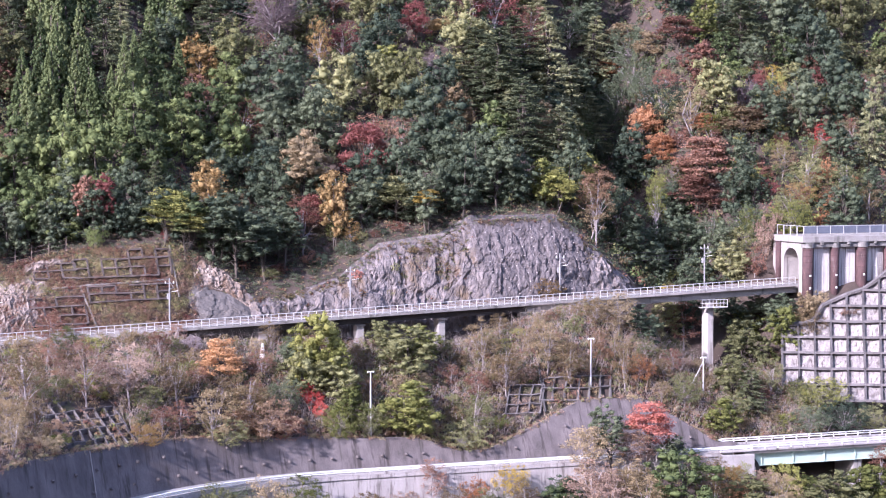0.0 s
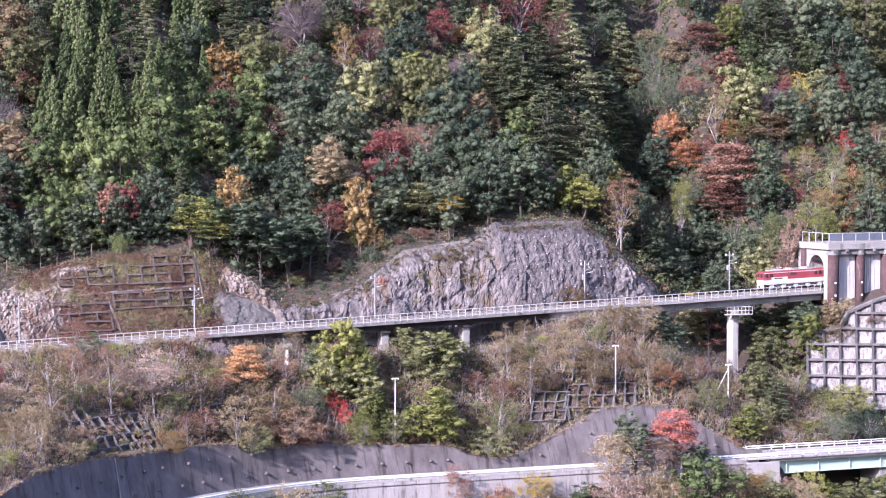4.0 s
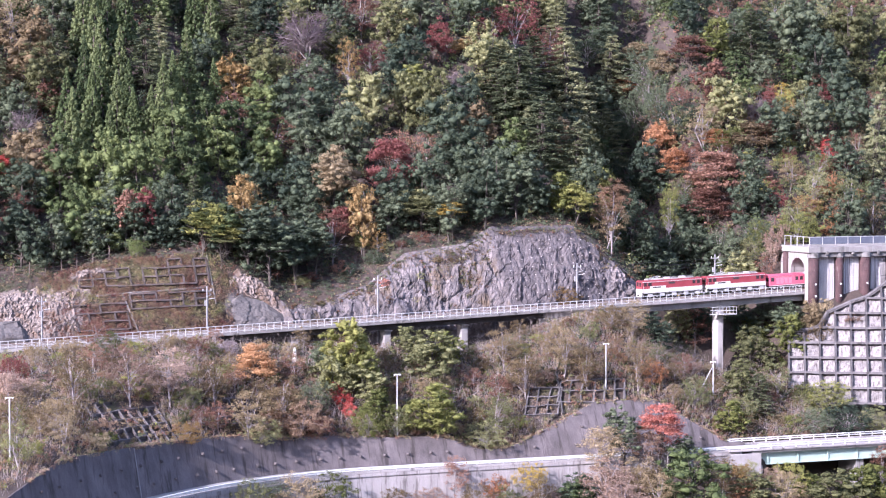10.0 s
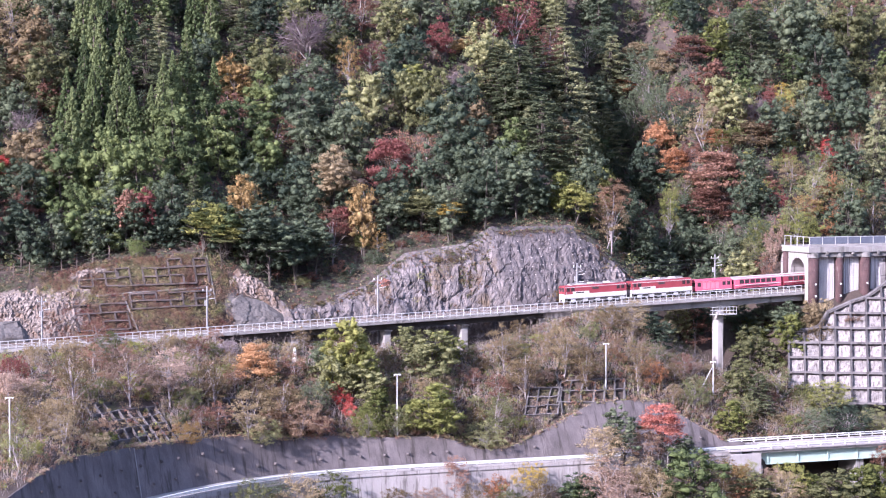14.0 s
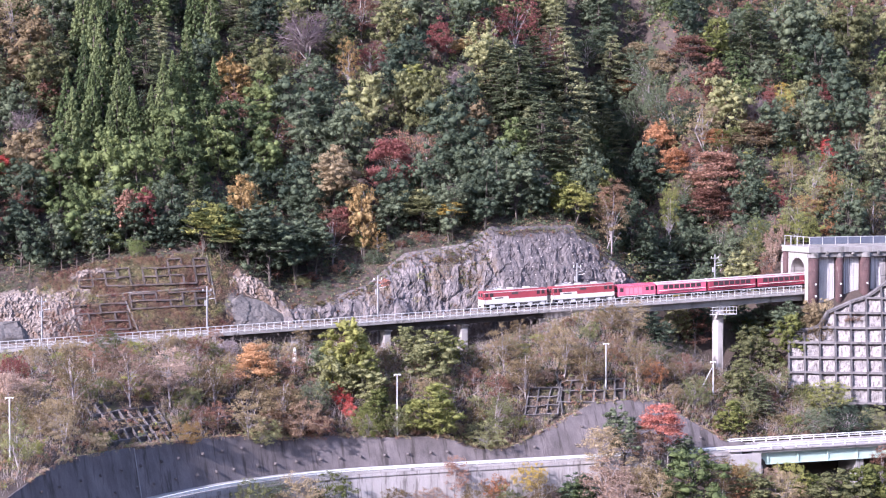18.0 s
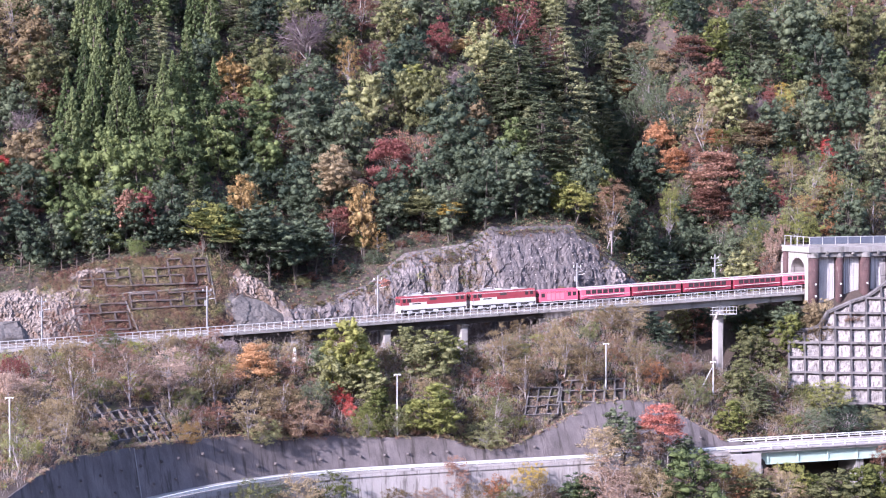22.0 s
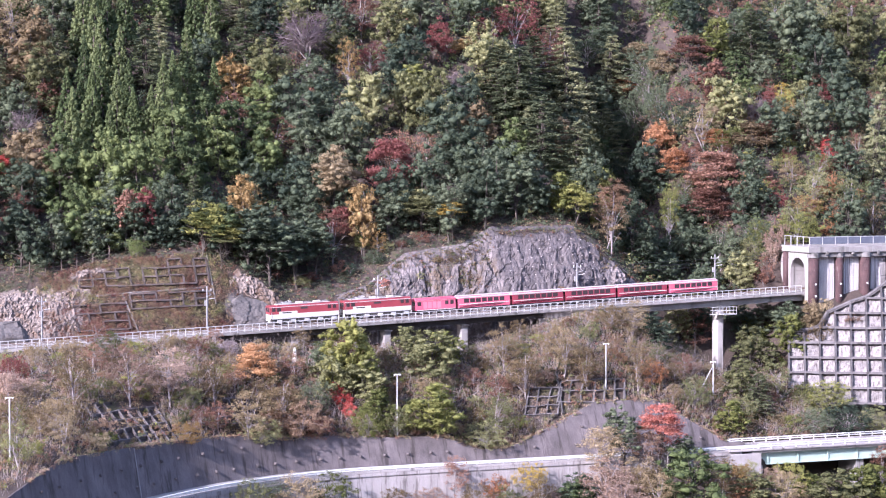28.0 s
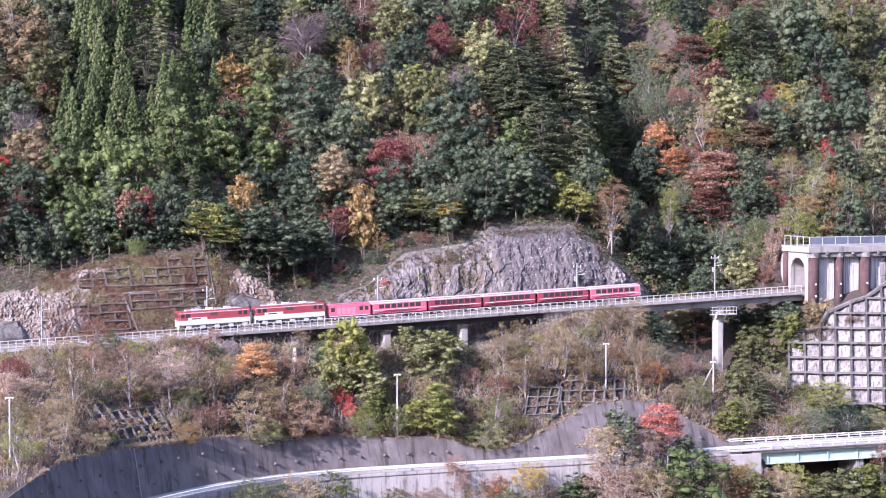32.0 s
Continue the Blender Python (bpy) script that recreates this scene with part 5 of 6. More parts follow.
for spot in ((-66.4, 37.8, 3.6, 8.7), (-69, 21.5, 3.9, 9.4), (-71, 13.8, 4, 9.7), (-51.1, 12.2, 2.5, 6), (-35.9, 9.9, 3.2, 7.8), (-66.4, 13.4, 3.1, 7.6), (-60, 13.2, 2.7, 6.5), (-21.1, 34.8, 4.7, 11.5), (-15.3, 34.7, 4.2, 10.3), (-21.9, 28.4, 4.4, 10.7), (-15.8, 27.5, 4.6, 11.4), (-26.5, 21.9, 3.6, 8.7), (-15.6, 42.1, 3, 7.4), (0.2, 20.5, 5.6, 13.7), (-6.2, 16.8, 4.3, 10.6), (4, 12.3, 4, 11.8), (2.7, 16.2, 3.9, 9.5), (-0, 40.9, 3.8, 9.4), (-3.6, 39.5, 3.6, 8.7), (-19.6, 57, 3.6, 8.9),):
    plant("broad", "oak", *spot)
for spot in ((-7.9, 52.6, 3.1, 7.7), (6, 49.7, 3.7, 9), (14.6, 48.6, 3.7, 9.1), (48.7, 67.1, 4.5, 11.1), (41.5, 54.6, 3.8, 9.4), (76.9, 45.3, 5, 12.3), (78.7, 38.5, 4.9, 12.1), (78.9, 33.1, 4.3, 10.6), (62.2, 25.8, 3.4, 8.4), (68.9, 25.8, 4.5, 11), (78.3, 26.6, 4.3, 10.5), (43.6, 36.6, 4.5, 11), (43.5, 22.2, 3.3, 8.2), (50.1, 15.1, 3, 8), (53.6, 19, 3.1, 7.5), (71.1, 17, 3.6, 8.9), (64.3, 6, 3.5, 8.6), (42.2, 15.8, 3, 7.4), (37.9, 16.7, 3.5, 8.6), (30.4, 13.3, 3.5, 8.5), (34.6, 13.3, 2.5, 6.1), (59.2, 52.4, 3.3, 8.2),):
    plant("broad", "oak", *spot)
for spot in ((45.3, 11.5, 3, 7.4), (-43.2, 10.2, 3.4, 8.4), (-37, 8.8, 3.8, 9.3), (53.1, 14.4, 2.3, 5.7), (-54.8, 18.4, 3.7, 9), (-48.7, 13.6, 3.6, 8.9), (-58.9, 14, 3.1, 7.6), (-47.8, 11.3, 2.7, 6.6), (-54.3, 12.4, 3.1, 7.7), (-25.8, 18.5, 3.8, 9.3), (-18.6, 17.7, 3.3, 8.1), (-11.6, 15.1, 3.8, 9.3), (-0.6, 13.1, 2.8, 6.9), (1.1, 15.7, 3.9, 9.4), (9.3, 11.4, 3.8, 9.4), (9.5, 11.4, 2.9, 7), (40.6, 37.6, 3.2, 7.8), (16.1, 11.6, 2.4, 5.9),):
    plant("broad", "oak", *spot)
for spot in ((-61.5, 41.7, 4.3, 10.6), (-10.1, 32.8, 4.5, 11), (-3.1, 33.2, 3.3, 10.2), (0.4, 31.3, 3.5, 10.7), (12.9, 37, 4.6, 11.3), (-0.1, 48.5, 3.9, 9.6), (88.6, 44.8, 5, 12.4), (94.3, 47, 3.4, 10.2), (54.9, 30.1, 4.5, 11), (45.3, 7.8, 3, 7.3),):
    plant("broad", "olive", *spot)
for spot in ((-60.9, 40.5, 2.4, 5.9), (56, 36.6, 3.3, 8.1),):
    plant("broad", "russet", *spot)
for spot in ((-62.7, 46.5, 5.1, 12.5), (-67.2, 27, 4.4, 10.7), (-31.5, 16.3, 2, 6.3), (-19.9, 22.5, 4.1, 10), (33.9, 31.4, 3.6, 9.4),):
    plant("broad", "tan", *spot)
for spot in ((60.5, 12.3, 3.1, 4.1), (65, 15.2, 1.2, 3.7),):
    plant("bush", "gold", *spot)
for spot in ((61.7, 21.6, 2.9, 3.4), (55.2, 6.7, 4.7, 5.7), (50.4, 10.6, 2.5, 4.5), (38.1, 13.6, 1.4, 2.5),):
    plant("bush", "lime", *spot)
for spot in ((46.9, 56.3, 4.4, 7.5), (50.3, 49.7, 4.4, 7.4), (48.8, 37.1, 4.3, 7.2), (46.2, 52.6, 4.4, 7.5), (41.7, 52.6, 4.4, 7.4), (48.5, 52.6, 4.4, 7.5), (41.8, 48.4, 4.3, 7.4), (44.3, 62.8, 4.5, 7.6), (49.7, 10.3, 3.5, 5.7), (51.4, 6.8, 2, 3.4), (53.2, 57.4, 4.5, 7.6), (49, 43.9, 3.8, 7.3), (44.4, 46.8, 3.8, 6.1),):
    plant("bush", "oak", *spot)
for spot in ((46, 10.3, 3.5, 5), (48.6, 9.3, 3, 4.5), (49.6, 36.5, 2.3, 4.8),):
    plant("bush", "olive", *spot)
for spot in ((61.6, 7.9, 1.5, 2.7), (63.9, 10.6, 1.6, 3.2), (71.5, 15.7, 1.7, 2.1),):
    plant("bush", "orange", *spot)
for spot in ((50.2, 6.1, 2, 5.6), (51, 6.1, 2.2, 6.7),):
    plant("bush", "pinkbrush", *spot)
for spot in ((56.3, 14.4, 1.8, 3.4), (31.3, 16.9, 1.4, 3.6), (60.7, 29.4, 1.2, 4.1),):
    plant("bush", "red", *spot)
for spot in ((48.3, 6, 2.2, 4.5), (69.7, 25.6, 1.8, 4.1), (56.5, 17.4, 2, 3.5), (65.6, 27.3, 1.9, 2.4), (51.1, 40.4, 2.7, 4.4), (48.6, 31.2, 2.1, 3.6),):
    plant("bush", "russet", *spot)
for spot in ((-52.5, 45.1, 2.4, 14.4), (-49.5, 46.9, 2.5, 14.5), (-56.1, 35.9, 2.6, 15.1), (-53.5, 35.4, 2.4, 12.9), (-59.5, 29.1, 2.6, 13.7), (-52.4, 31, 2.4, 12.8), (-45.4, 51.9, 2.3, 12.5), (-45.1, 31.3, 2.1, 12.9), (-32.7, 55, 2.6, 13.9), (-30.9, 52.2, 2.5, 12.7), (-33.1, 40.7, 2.2, 11.2), (-50.5, 28.2, 2.4, 11.7), (-53.2, 49.6, 2.5, 13.4), (-52.3, 41.1, 2.4, 13.1), (-49.5, 39.9, 2.2, 12.1), (-59.3, 33.8, 2.5, 12.8), (-56.1, 30.5, 2.4, 11.7), (-54.1, 27.9, 2.3, 10.6), (-47.9, 28.8, 2.3, 10.7), (-42.7, 33.3, 2.2, 11.9), (-37.4, 43.6, 2.3, 11.2), (-56, 32.7, 2.4, 12.8),):
    plant("cedar", "cedar", *spot)
for spot in ((-49.7, 34.3, 2.2, 10.8),):
    plant("cedar", "cedar", *spot)
for spot in ((-44.9, 40.5, 5.9, 11), (-25.3, 51.2, 5.6, 11), (-23.2, 59.9, 5.7, 8.9), (-45.3, 11.9, 2.7, 9.7), (15, 28.3, 7.6, 13.7), (29.1, 40.4, 6.8, 17.8), (15.4, 20.2, 5.9, 12.3), (21.6, 20.4, 5.5, 12.4), (34.7, 55.8, 5.5, 11.1), (68, 44.2, 6, 11.2), (77, 18.3, 3.7, 17.7), (46.6, 59.2, 5, 13.9), (13.4, 33.9, 6.1, 9.5), (23.4, 41, 6.3, 9.7), (39.7, 52, 6.6, 11.1), (42, 51.1, 6.6, 11.1), (16.2, 27.3, 5.5, 9.1), (12.8, 29, 5, 8),):
    plant("fir", "fir", *spot)
for spot in ((47.8, 64.6, 4.5, 14), (-5.8, 12.5, 3.3, 7.4),):
    plant("fir", "oak", *spot)
for spot in ((-23.3, 19.8, 1.5, 2.4), (-23.7, 15.1, 1.6, 2.2), (11.4, 43.1, 2.7, 3.9),):
    plant("maple", "gold", *spot)
for spot in ((-43.8, 10.2, 4.5, 6.1),):
    plant("maple", "lime", *spot)
for spot in ((-9.3, 14.9, 4.3, 5.9),):
    plant("maple", "olive", *spot)
for spot in ((50.3, 60.3, 2.9, 4.2), (46.3, 37.6, 3.5, 8.3), (46.1, 32.1, 2.9, 5.9), (52.5, 29.2, 2.6, 3.5),):
    plant("maple", "orange", *spot)
for spot in ((-52.3, 13.9, 1.9, 6.8), (-10.8, 20.4, 4.3, 10.2), (-21.4, 15.7, 2.3, 5.9), (6.5, 42.4, 2.5, 8), (65.8, 34, 1.7, 4.8),):
    plant("maple", "red", *spot)
for spot in ((-69.7, 19.5, 3.4, 6.2), (-54.7, 16, 2.2, 5.7), (56.3, 45.4, 4.1, 5.5), (48.4, 22.2, 5.4, 8.4), (46.3, 20.4, 4.9, 6.6),):
    plant("maple", "russet", *spot)
for spot in ((-70.3, 28.4, 1.5, 4.6),):
    plant("maple", "scarlet", *spot)
for spot in ((54.1, 61.4, 4.2, 5.9), (52.7, 49.5, 3, 5.5), (57.5, 25.5, 4.2, 5.6),):
    plant("maple", "tan", *spot)
for spot in ((-3.7, 14.2, 2.4, 3.2),):
    plant("maple", "yellow", *spot)
for spot in ((-36.1, 17, 2.9, 7.2), (-17.8, 13.8, 2.7, 10.6), (-10.2, 41.9, 2.1, 9.7),):
    plant("thin", "gold", *spot)
for spot in ((-18.7, 12.6, 1.3, 5.2), (41.1, 24.9, 2, 9.9), (14.5, 11.9, 2.7, 6.7), (24.3, 20.6, 1.8, 4.5),):
    plant("thin", "lime", *spot)
for spot in ((45, 14.1, 3, 7.5),):
    plant("thin", "oak", *spot)
for spot in ((62.4, 13.6, 3.1, 7.7), (67.4, 11, 3.6, 8.9), (55.5, 7.6, 3, 7.5), (45.4, 27.3, 2.4, 6),):
    plant("thin", "olive", *spot)
for spot in ((64.9, 10.5, 2, 5.1),):
    plant("thin", "peach", *spot)
for spot in ((6.3, 34.3, 1.9, 6),):
    plant("thin", "purple", *spot)
for spot in ((23.3, 48.4, 4, 10), (18.7, 47.9, 2.9, 7.3), (-5, 44.3, 2.8, 7.1), (68.6, 20.1, 1.6, 4.2),):
    plant("thin", "red", *spot)
for spot in ((-3.6, 53.1, 3.7, 9.2),):
    plant("thin", "russet", *spot)
for spot in ((70.3, 22, 1.6, 5.9),):
    plant("thin", "scarlet", *spot)
for spot in ((-63.6, 54.7, 4, 9.9), (50.5, 30.1, 3.7, 9.2), (70.3, 7.7, 2.5, 6.3), (48.6, 42.1, 2.2, 5.4), (22.2, 10.2, 3.2, 8.4),):
    plant("thin", "tan", *spot)
for spot in ((69.4, 35.9, 1.6, 5.1),):
    plant("thin", "yellow", *spot)
# trees that hang over the edge of the cut on bare trunks
for spot in ((-38.7, 7.2, 4.0, 6.5, 4.0), (-35.2, 7.4, 4.0, 6.5, 4.0), (-33.0, 10.5, 3.8, 7.5, 3.5), (-30.5, 8.8, 3.3, 6.0, 3.5), (-27.0, 10.2, 3.2, 6.0, 3.0), (-5.0, 10.5, 3.4, 8.0, 2.0), (1.0, 10.5, 3.2, 8.0, 2.0), (6.5, 10.6, 3.4, 8.0, 2.5)):
    plant("broad", "oak", *spot)
for spot in ((-27.2, 12.6, 3.0, 6.5, 2.5), (-14.0, 12.8, 3.0, 6.0, 1.5), (21.0, 14.5, 3.2, 9.5, 2.0), (28.0, 12.5, 3.4, 10.0, 2.0)):
    plant("broad", "oak", *spot)
plant("broad", "green", -41.5, 8.2, 3.2, 5.5, 3.0)
# autumn trees standing out of the dark rim of the wood
plant("broad", "gold", -18.4, 12.2, 2.3, 9.0, 1.8)
plant("thin", "gold", -16.6, 11.0, 1.3, 4.5)
plant("broad", "gold", -38.3, 10.6, 2.7, 6.8, 5.6)
plant("thin", "olive", -34.6, 9.6, 1.6, 7.0, 2.0)
plant("broad", "tan", -21.3, 18.6, 3.6, 6.8, 4.8)
plant("maple", "lime", -41.8, 8.6, 3.8, 3.4, 2.2)
plant("maple", "yellow", -4.6, 10.0, 2.2, 2.6, 4.2)
plant("maple", "olive", -8.6, 13.0, 3.6, 3.6, 2.3)
plant("maple", "lime", 16.4, 10.0, 3.2, 5.8, 0.8)
plant("thin", "peach", 22.4, 9.2, 3.1, 8.5, 4.0)
plant("broad", "red", -53.3, 11.9, 1.8, 5.4, 4.0)
plant("broad", "russet", -55.8, 12.6, 2.0, 5.4, 3.8)
plant("thin", "russet", -23.6, 11.8, 2.4, 5.6, 3.8)
plant("thin", "lime", 38.3, 19.0, 1.7, 9.4, 5.0)
plant("maple", "lime", -45.2, 8.4, 3.6, 4.0, 3.0)
plant("maple", "olive", -42.6, 7.6, 2.4, 3.0, 3.0)
plant("bush", "red", -44.6, 9.6, 0.9, 2.0)
plant("bush", "green", -54.5, 11.2, 1.6, 3.6)
# ---- trees and bushes below the track and the road ----
for spot in ((-29.5, -10.7, 3.9, 9.4), (-31.7, -11.0, 2.6, 5.9), (-27.7, -11.9, 3.0, 6.9), (-12.5, -6.7, 2.7, 5.1), (-19.8, -17.8, 4.5, 7.3), (-27.0, -16.2, 2.7, 5.4), (28.6, -17.9, 2.9, 5.0), (46.8, -5.6, 3.2, 7.6), (45.9, -30.7, 3.2, 6.1), (45.2, 3.3, 2.5, 4.4), (36.8, -27.3, 2.7, 4.0), (43.4, -30.4, 3.6, 5.7),):
    plant("broad", "lime", *spot)
for spot in ((6.3, -27.3, 2.8, 5.9, 4.3), (-3.4, -31.9, 3.6, 5.7), (15.4, -27.3, 2.6, 5.8), (-33.0, -8.6, 2.2, 4.5), (43.3, 4.5, 2.9, 5.5), (46.6, 3.1, 3.4, 5.5), (47.9, -2.5, 2.9, 5.5), (35.9, 5.1, 2.9, 5.5), (21.8, -7.2, 2.8, 5.3),):
    plant("broad", "oak", *spot)
for spot in ((-27.6, -13.7, 3.5, 6.8), (-32.8, -12.8, 3.0, 6.8), (-15.9, -9.4, 4.2, 7.2), (-18.5, -5.8, 2.7, 5.0), (40.6, -3.8, 3.8, 7.2), (34.0, -11.8, 3.3, 6.3), (36.9, -34.5, 4.4, 7.1), (31.6, 3.9, 2.9, 5.5), (23.0, -35.8, 3.5, 5.5),):
    plant("broad", "olive", *spot)
for spot in ((50.3, -5.4, 2.2, 5.4),):
    plant("broad", "tan", *spot)
for spot in ((11.6, -37.0, 5.2, 10.2), (-3.4, -33.5, 3.4, 5.8)):
    plant("broad", "green", *spot)
for spot in ((7.8, -32.2, 3.0, 5.8), (-77.3, -36.5, 3.4, 5.1), (-81.9, -34.8, 3.4, 5.1), (-44.0, -29.6, 4.1, 7.2, 0.0), (-28.6, -27.3, 2.5, 3.4), (52.8, -4.8, 2.1, 3.7),):
    plant("bush", "brush", *spot)
for spot in ((-57.6, -26.4, 2.6, 3.1), (21.6, -31.9, 3.2, 4.9), (11.3, 3.0, 2.8, 3.4),):
    plant("bush", "gold", *spot)
for spot in ((-61.8, -2.5, 0.9, 2.1),):
    plant("bush", "green", *spot)
for spot in ((-29.2, -18.1, 2.6, 4.8), (33.2, -27.3, 3.6, 5.8, 0.3), (-37.8, -28.0, 3.7, 6.5, 0.1), (-18.1, -18.1, 2.6, 4.9), (48.3, -12.7, 4.5, 5.4),):
    plant("bush", "lime", *spot)
for spot in ((-35.5, -14.5, 2.6, 4.8), (49.2, -18.1, 4.2, 5.0), (43.2, -18.1, 3.2, 4.2),):
    plant("bush", "oak", *spot)
for spot in ((47.1, -13.1, 3.8, 4.7), (24.2, -15.4, 2.7, 5.2), (31.9, -15.5, 2.8, 4.2), (-55.7, -19.2, 2.5, 3.7), (-45.9, -21.0, 3.3, 4.0), (-25.0, -18.0, 2.6, 4.8), (-11.6, -19.0, 3.5, 4.2), (-51.2, -32.7, 3.2, 5.8, 1.5), (54.4, -17.8, 2.8, 4.2), (50.6, -5.9, 1.4, 2.6), (45.1, -11.7, 2.4, 4.3),):
    plant("bush", "olive", *spot)
for spot in ((-13.8, -27.3, 2.0, 3.5, 0.4), (21.4, -33.8, 3.0, 3.6), (17.4, -13.8, 2.7, 4.1),):
    plant("bush", "orange", *spot)
for spot in ((-39.4, -18.7, 4.6, 5.6), (-42.6, -18.5, 2.5, 3.8),):
    plant("bush", "peach", *spot)
for spot in ((-81.5, -26.2, 2.3, 5.3), (2.4, -32.4, 3.4, 5.8), (-23.6, -27.3, 2.5, 2.9),):
    plant("bush", "pinkbrush", *spot)
for spot in ((-46.1, -6.6, 1.9, 3.3),):
    plant("bush", "purple", *spot)
for spot in ((-78.8, -16.7, 2.4, 4.5),):
    plant("bush", "red", *spot)
for spot in ((-36.5, -18.4, 2.5, 3.4),):
    plant("bush", "russet", *spot)
for spot in ((-32.1, -13.0, 1.2, 2.9), (-31.4, -14.1, 1.4, 2.7), (-31.0, -15.1, 1.3, 2.3),):
    plant("bush", "scarlet", *spot)
for spot in ((-17.9, -13.4, 2.2, 4.0), (14.4, -6.5, 3.2, 4.2),):
    plant("bush", "tan", *spot)
for spot in ((-8.6, -27.3, 2.6, 4.5, 1.1),):
    plant("bush", "yellow", *spot)
for spot in ((35.3, -14.6, 3.7, 6.7),):
    plant("fir", "fir", *spot)
for spot in ((15.2, -27.3, 1.3, 4.4, 1.6),):
    plant("fir", "oak", *spot)
for spot in ((-43.9, -12.2, 3.2, 6.2),):
    plant("maple", "amber", *spot)
for spot in ((11.7, -27.3, 3.7, 6.1, 4.4),):
    plant("maple", "coral", *spot)
for spot in ((3.6, -27.3, 2.6, 4.9, 3.4), (2.2, -28.3, 3.4, 8.6), (33.1, 4.7, 2.9, 7.3), (-2.8, -13.3, 3.1, 7.8), (4.0, -12.4, 3.2, 7.9), (6.7, -14.5, 2.7, 6.7), (15.0, -14.7, 2.7, 6.8), (-41.6, -17.9, 3.4, 8.4), (-47.8, -21.9, 3.3, 8.2), (-51.3, -17.9, 2.9, 7.3), (-72.3, -24.5, 3.2, 7.9), (5.6, -33.1, 3.0, 7.5), (6.8, -36.6, 3.0, 7.4), (26.0, -37.8, 3.0, 7.5), (-18.7, -31.6, 2.5, 6.2), (16.9, -36.2, 2.6, 6.4),):
    plant("thin", "brush", *spot)
for spot in ((13.1, -27.3, 2.2, 3.9, 4.0),):
    plant("thin", "coral", *spot)
for spot in ((-46.5, -30.5, 2.0, 3.6, 2.8),):
    plant("thin", "oak", *spot)
for spot in ((-84.5, -47.9, 2.2, 6.5), (-9.2, -17.7, 3.1, 7.7), (-13.4, -32.1, 2.5, 6.3), (40.7, -11.3, 2.4, 6.4),):
    plant("thin", "olive", *spot)
for spot in ((9.0, -27.3, 2.6, 5.9, 2.1),):
    plant("thin", "peach", *spot)
for spot in ((10.4, -27.3, 2.6, 4.9, 1.9), (-58.0, -19.1, 3.3, 8.2), (-64.0, -21.2, 3.2, 8.1), (-0.7, -35.1, 3.8, 9.5), (0.7, -37.6, 3.3, 8.4), (17.1, -32.1, 2.6, 6.5),):
    plant("thin", "pinkbrush", *spot)
for spot in ((-19.7, -27.3, 1.9, 6.3, 0.8), (34.5, 3.5, 2.9, 7.7), (49.5, -27.3, 1.8, 4.9, 3.0),):
    plant("thin", "russet", *spot)
for spot in ((17.6, -7.8, 2.8, 6.9), (-4.1, -8.2, 2.7, 6.8), (-8.7, -32.1, 2.5, 6.3),):
    plant("thin", "tan", *spot)
# ---- the rest of the wood, set between the single trees ----
prng = random.Random(3)


def rock_edge(x):
    """Where the wood begins above the cut: a bare band lies between them."""
    return profile(x)[-5][0] + along(x, (-90, 1.5, -48, 1.5, -46, 0.2, -35, 0.2, -32, 5.0, -10, 5.0, -6, 1.0, 20, 1.5, 24, 1.2))


SHAFTS = ((-24.7, -17.9), (9.6, -14.7), (29.0, -12.2), (-84.9, -44.8))


def before_pole(x, y, size):
    """Keep the ground before the poles clear."""
    for a, b in SHAFTS:
        d = -(x - a) * 0.38 - (y - b) * 0.92
        w = abs((x - a) * 0.92 - (y - b) * 0.38)
        if -1 < d < 9 and w < size * 0.8 + 0.3:
            return True
    return False


def wood(x, y, size):
    right = x > 38 + 0.25 * y
    if -82 < x + 0.3 * y < -32:
        form, colour = prng.choice([("cedar", "cedar"), ("broad", "green"), ("broad", "green"), ("broad", "oak"), ("fir", "fir")])
    elif right:
        form, colour = prng.choice([("broad", "oak"), ("broad", "oak"), ("broad", "olive"), ("thin", "olive"), ("thin", "russet"), ("broad", "green"), ("thin", "tan")])
    else:
        form, colour = prng.choice([("broad", "oak"), ("broad", "oak"), ("broad", "olive"), ("broad", "olive"), ("fir", "fir"), ("broad", "green"), ("broad", "green"), ("broad", "tan"), ("thin", "russet")])
    tall = {"cedar": 4.2, "fir": 2.6}.get(form, 2.5)
    rim = x < 26 and y < rock_edge(x) + 8
    if rim and form in ("cedar", "fir"):
        form, colour = "broad", "oak"
    plant(form, colour, x, y, size * (0.8 if form == "cedar" else 1), size * tall * prng.uniform(0.9, 1.1), 3.6 if rim else 0.0)


for i in range(7200):
    y = prng.uniform(8, 76)
    # The western end lies out of view: unseen trees added to shade the slope.
    x = prng.uniform(-104 + 0.45 * y, 74 + 0.64 * y)
    right = x > 38 + 0.25 * y
    size = prng.uniform(2.0, 3.0) if right else prng.uniform(2.9, 4.2)
    if y < rock_edge(x) or (y < 10 and x > 46) or (y > 22 and -6 < x - gully(y) < 6.5):
        continue
    gap = 0.90 if x < 26 and y < rock_edge(x) + 8 else 0.76
    if any((x - a) ** 2 + (y - b) ** 2 < (gap * (min(r, 3.2) + size)) ** 2 for a, b, r in PLANTED):
        continue
    wood(x, y, size)


for i in range(56):
    y = prng.uniform(9, 40)
    x = prng.uniform(46 + 0.2 * y, 72 + 0.3 * y)
    size = prng.uniform(1.0, 2.1)
    plant("bush", prng.choice(["lime", "orange", "russet", "red", "tan", "gold", "pinkbrush", "olive", "coral", "lime"]), x, y, size, size * prng.uniform(1.5, 2.4), prng.uniform(0.0, 1.5))


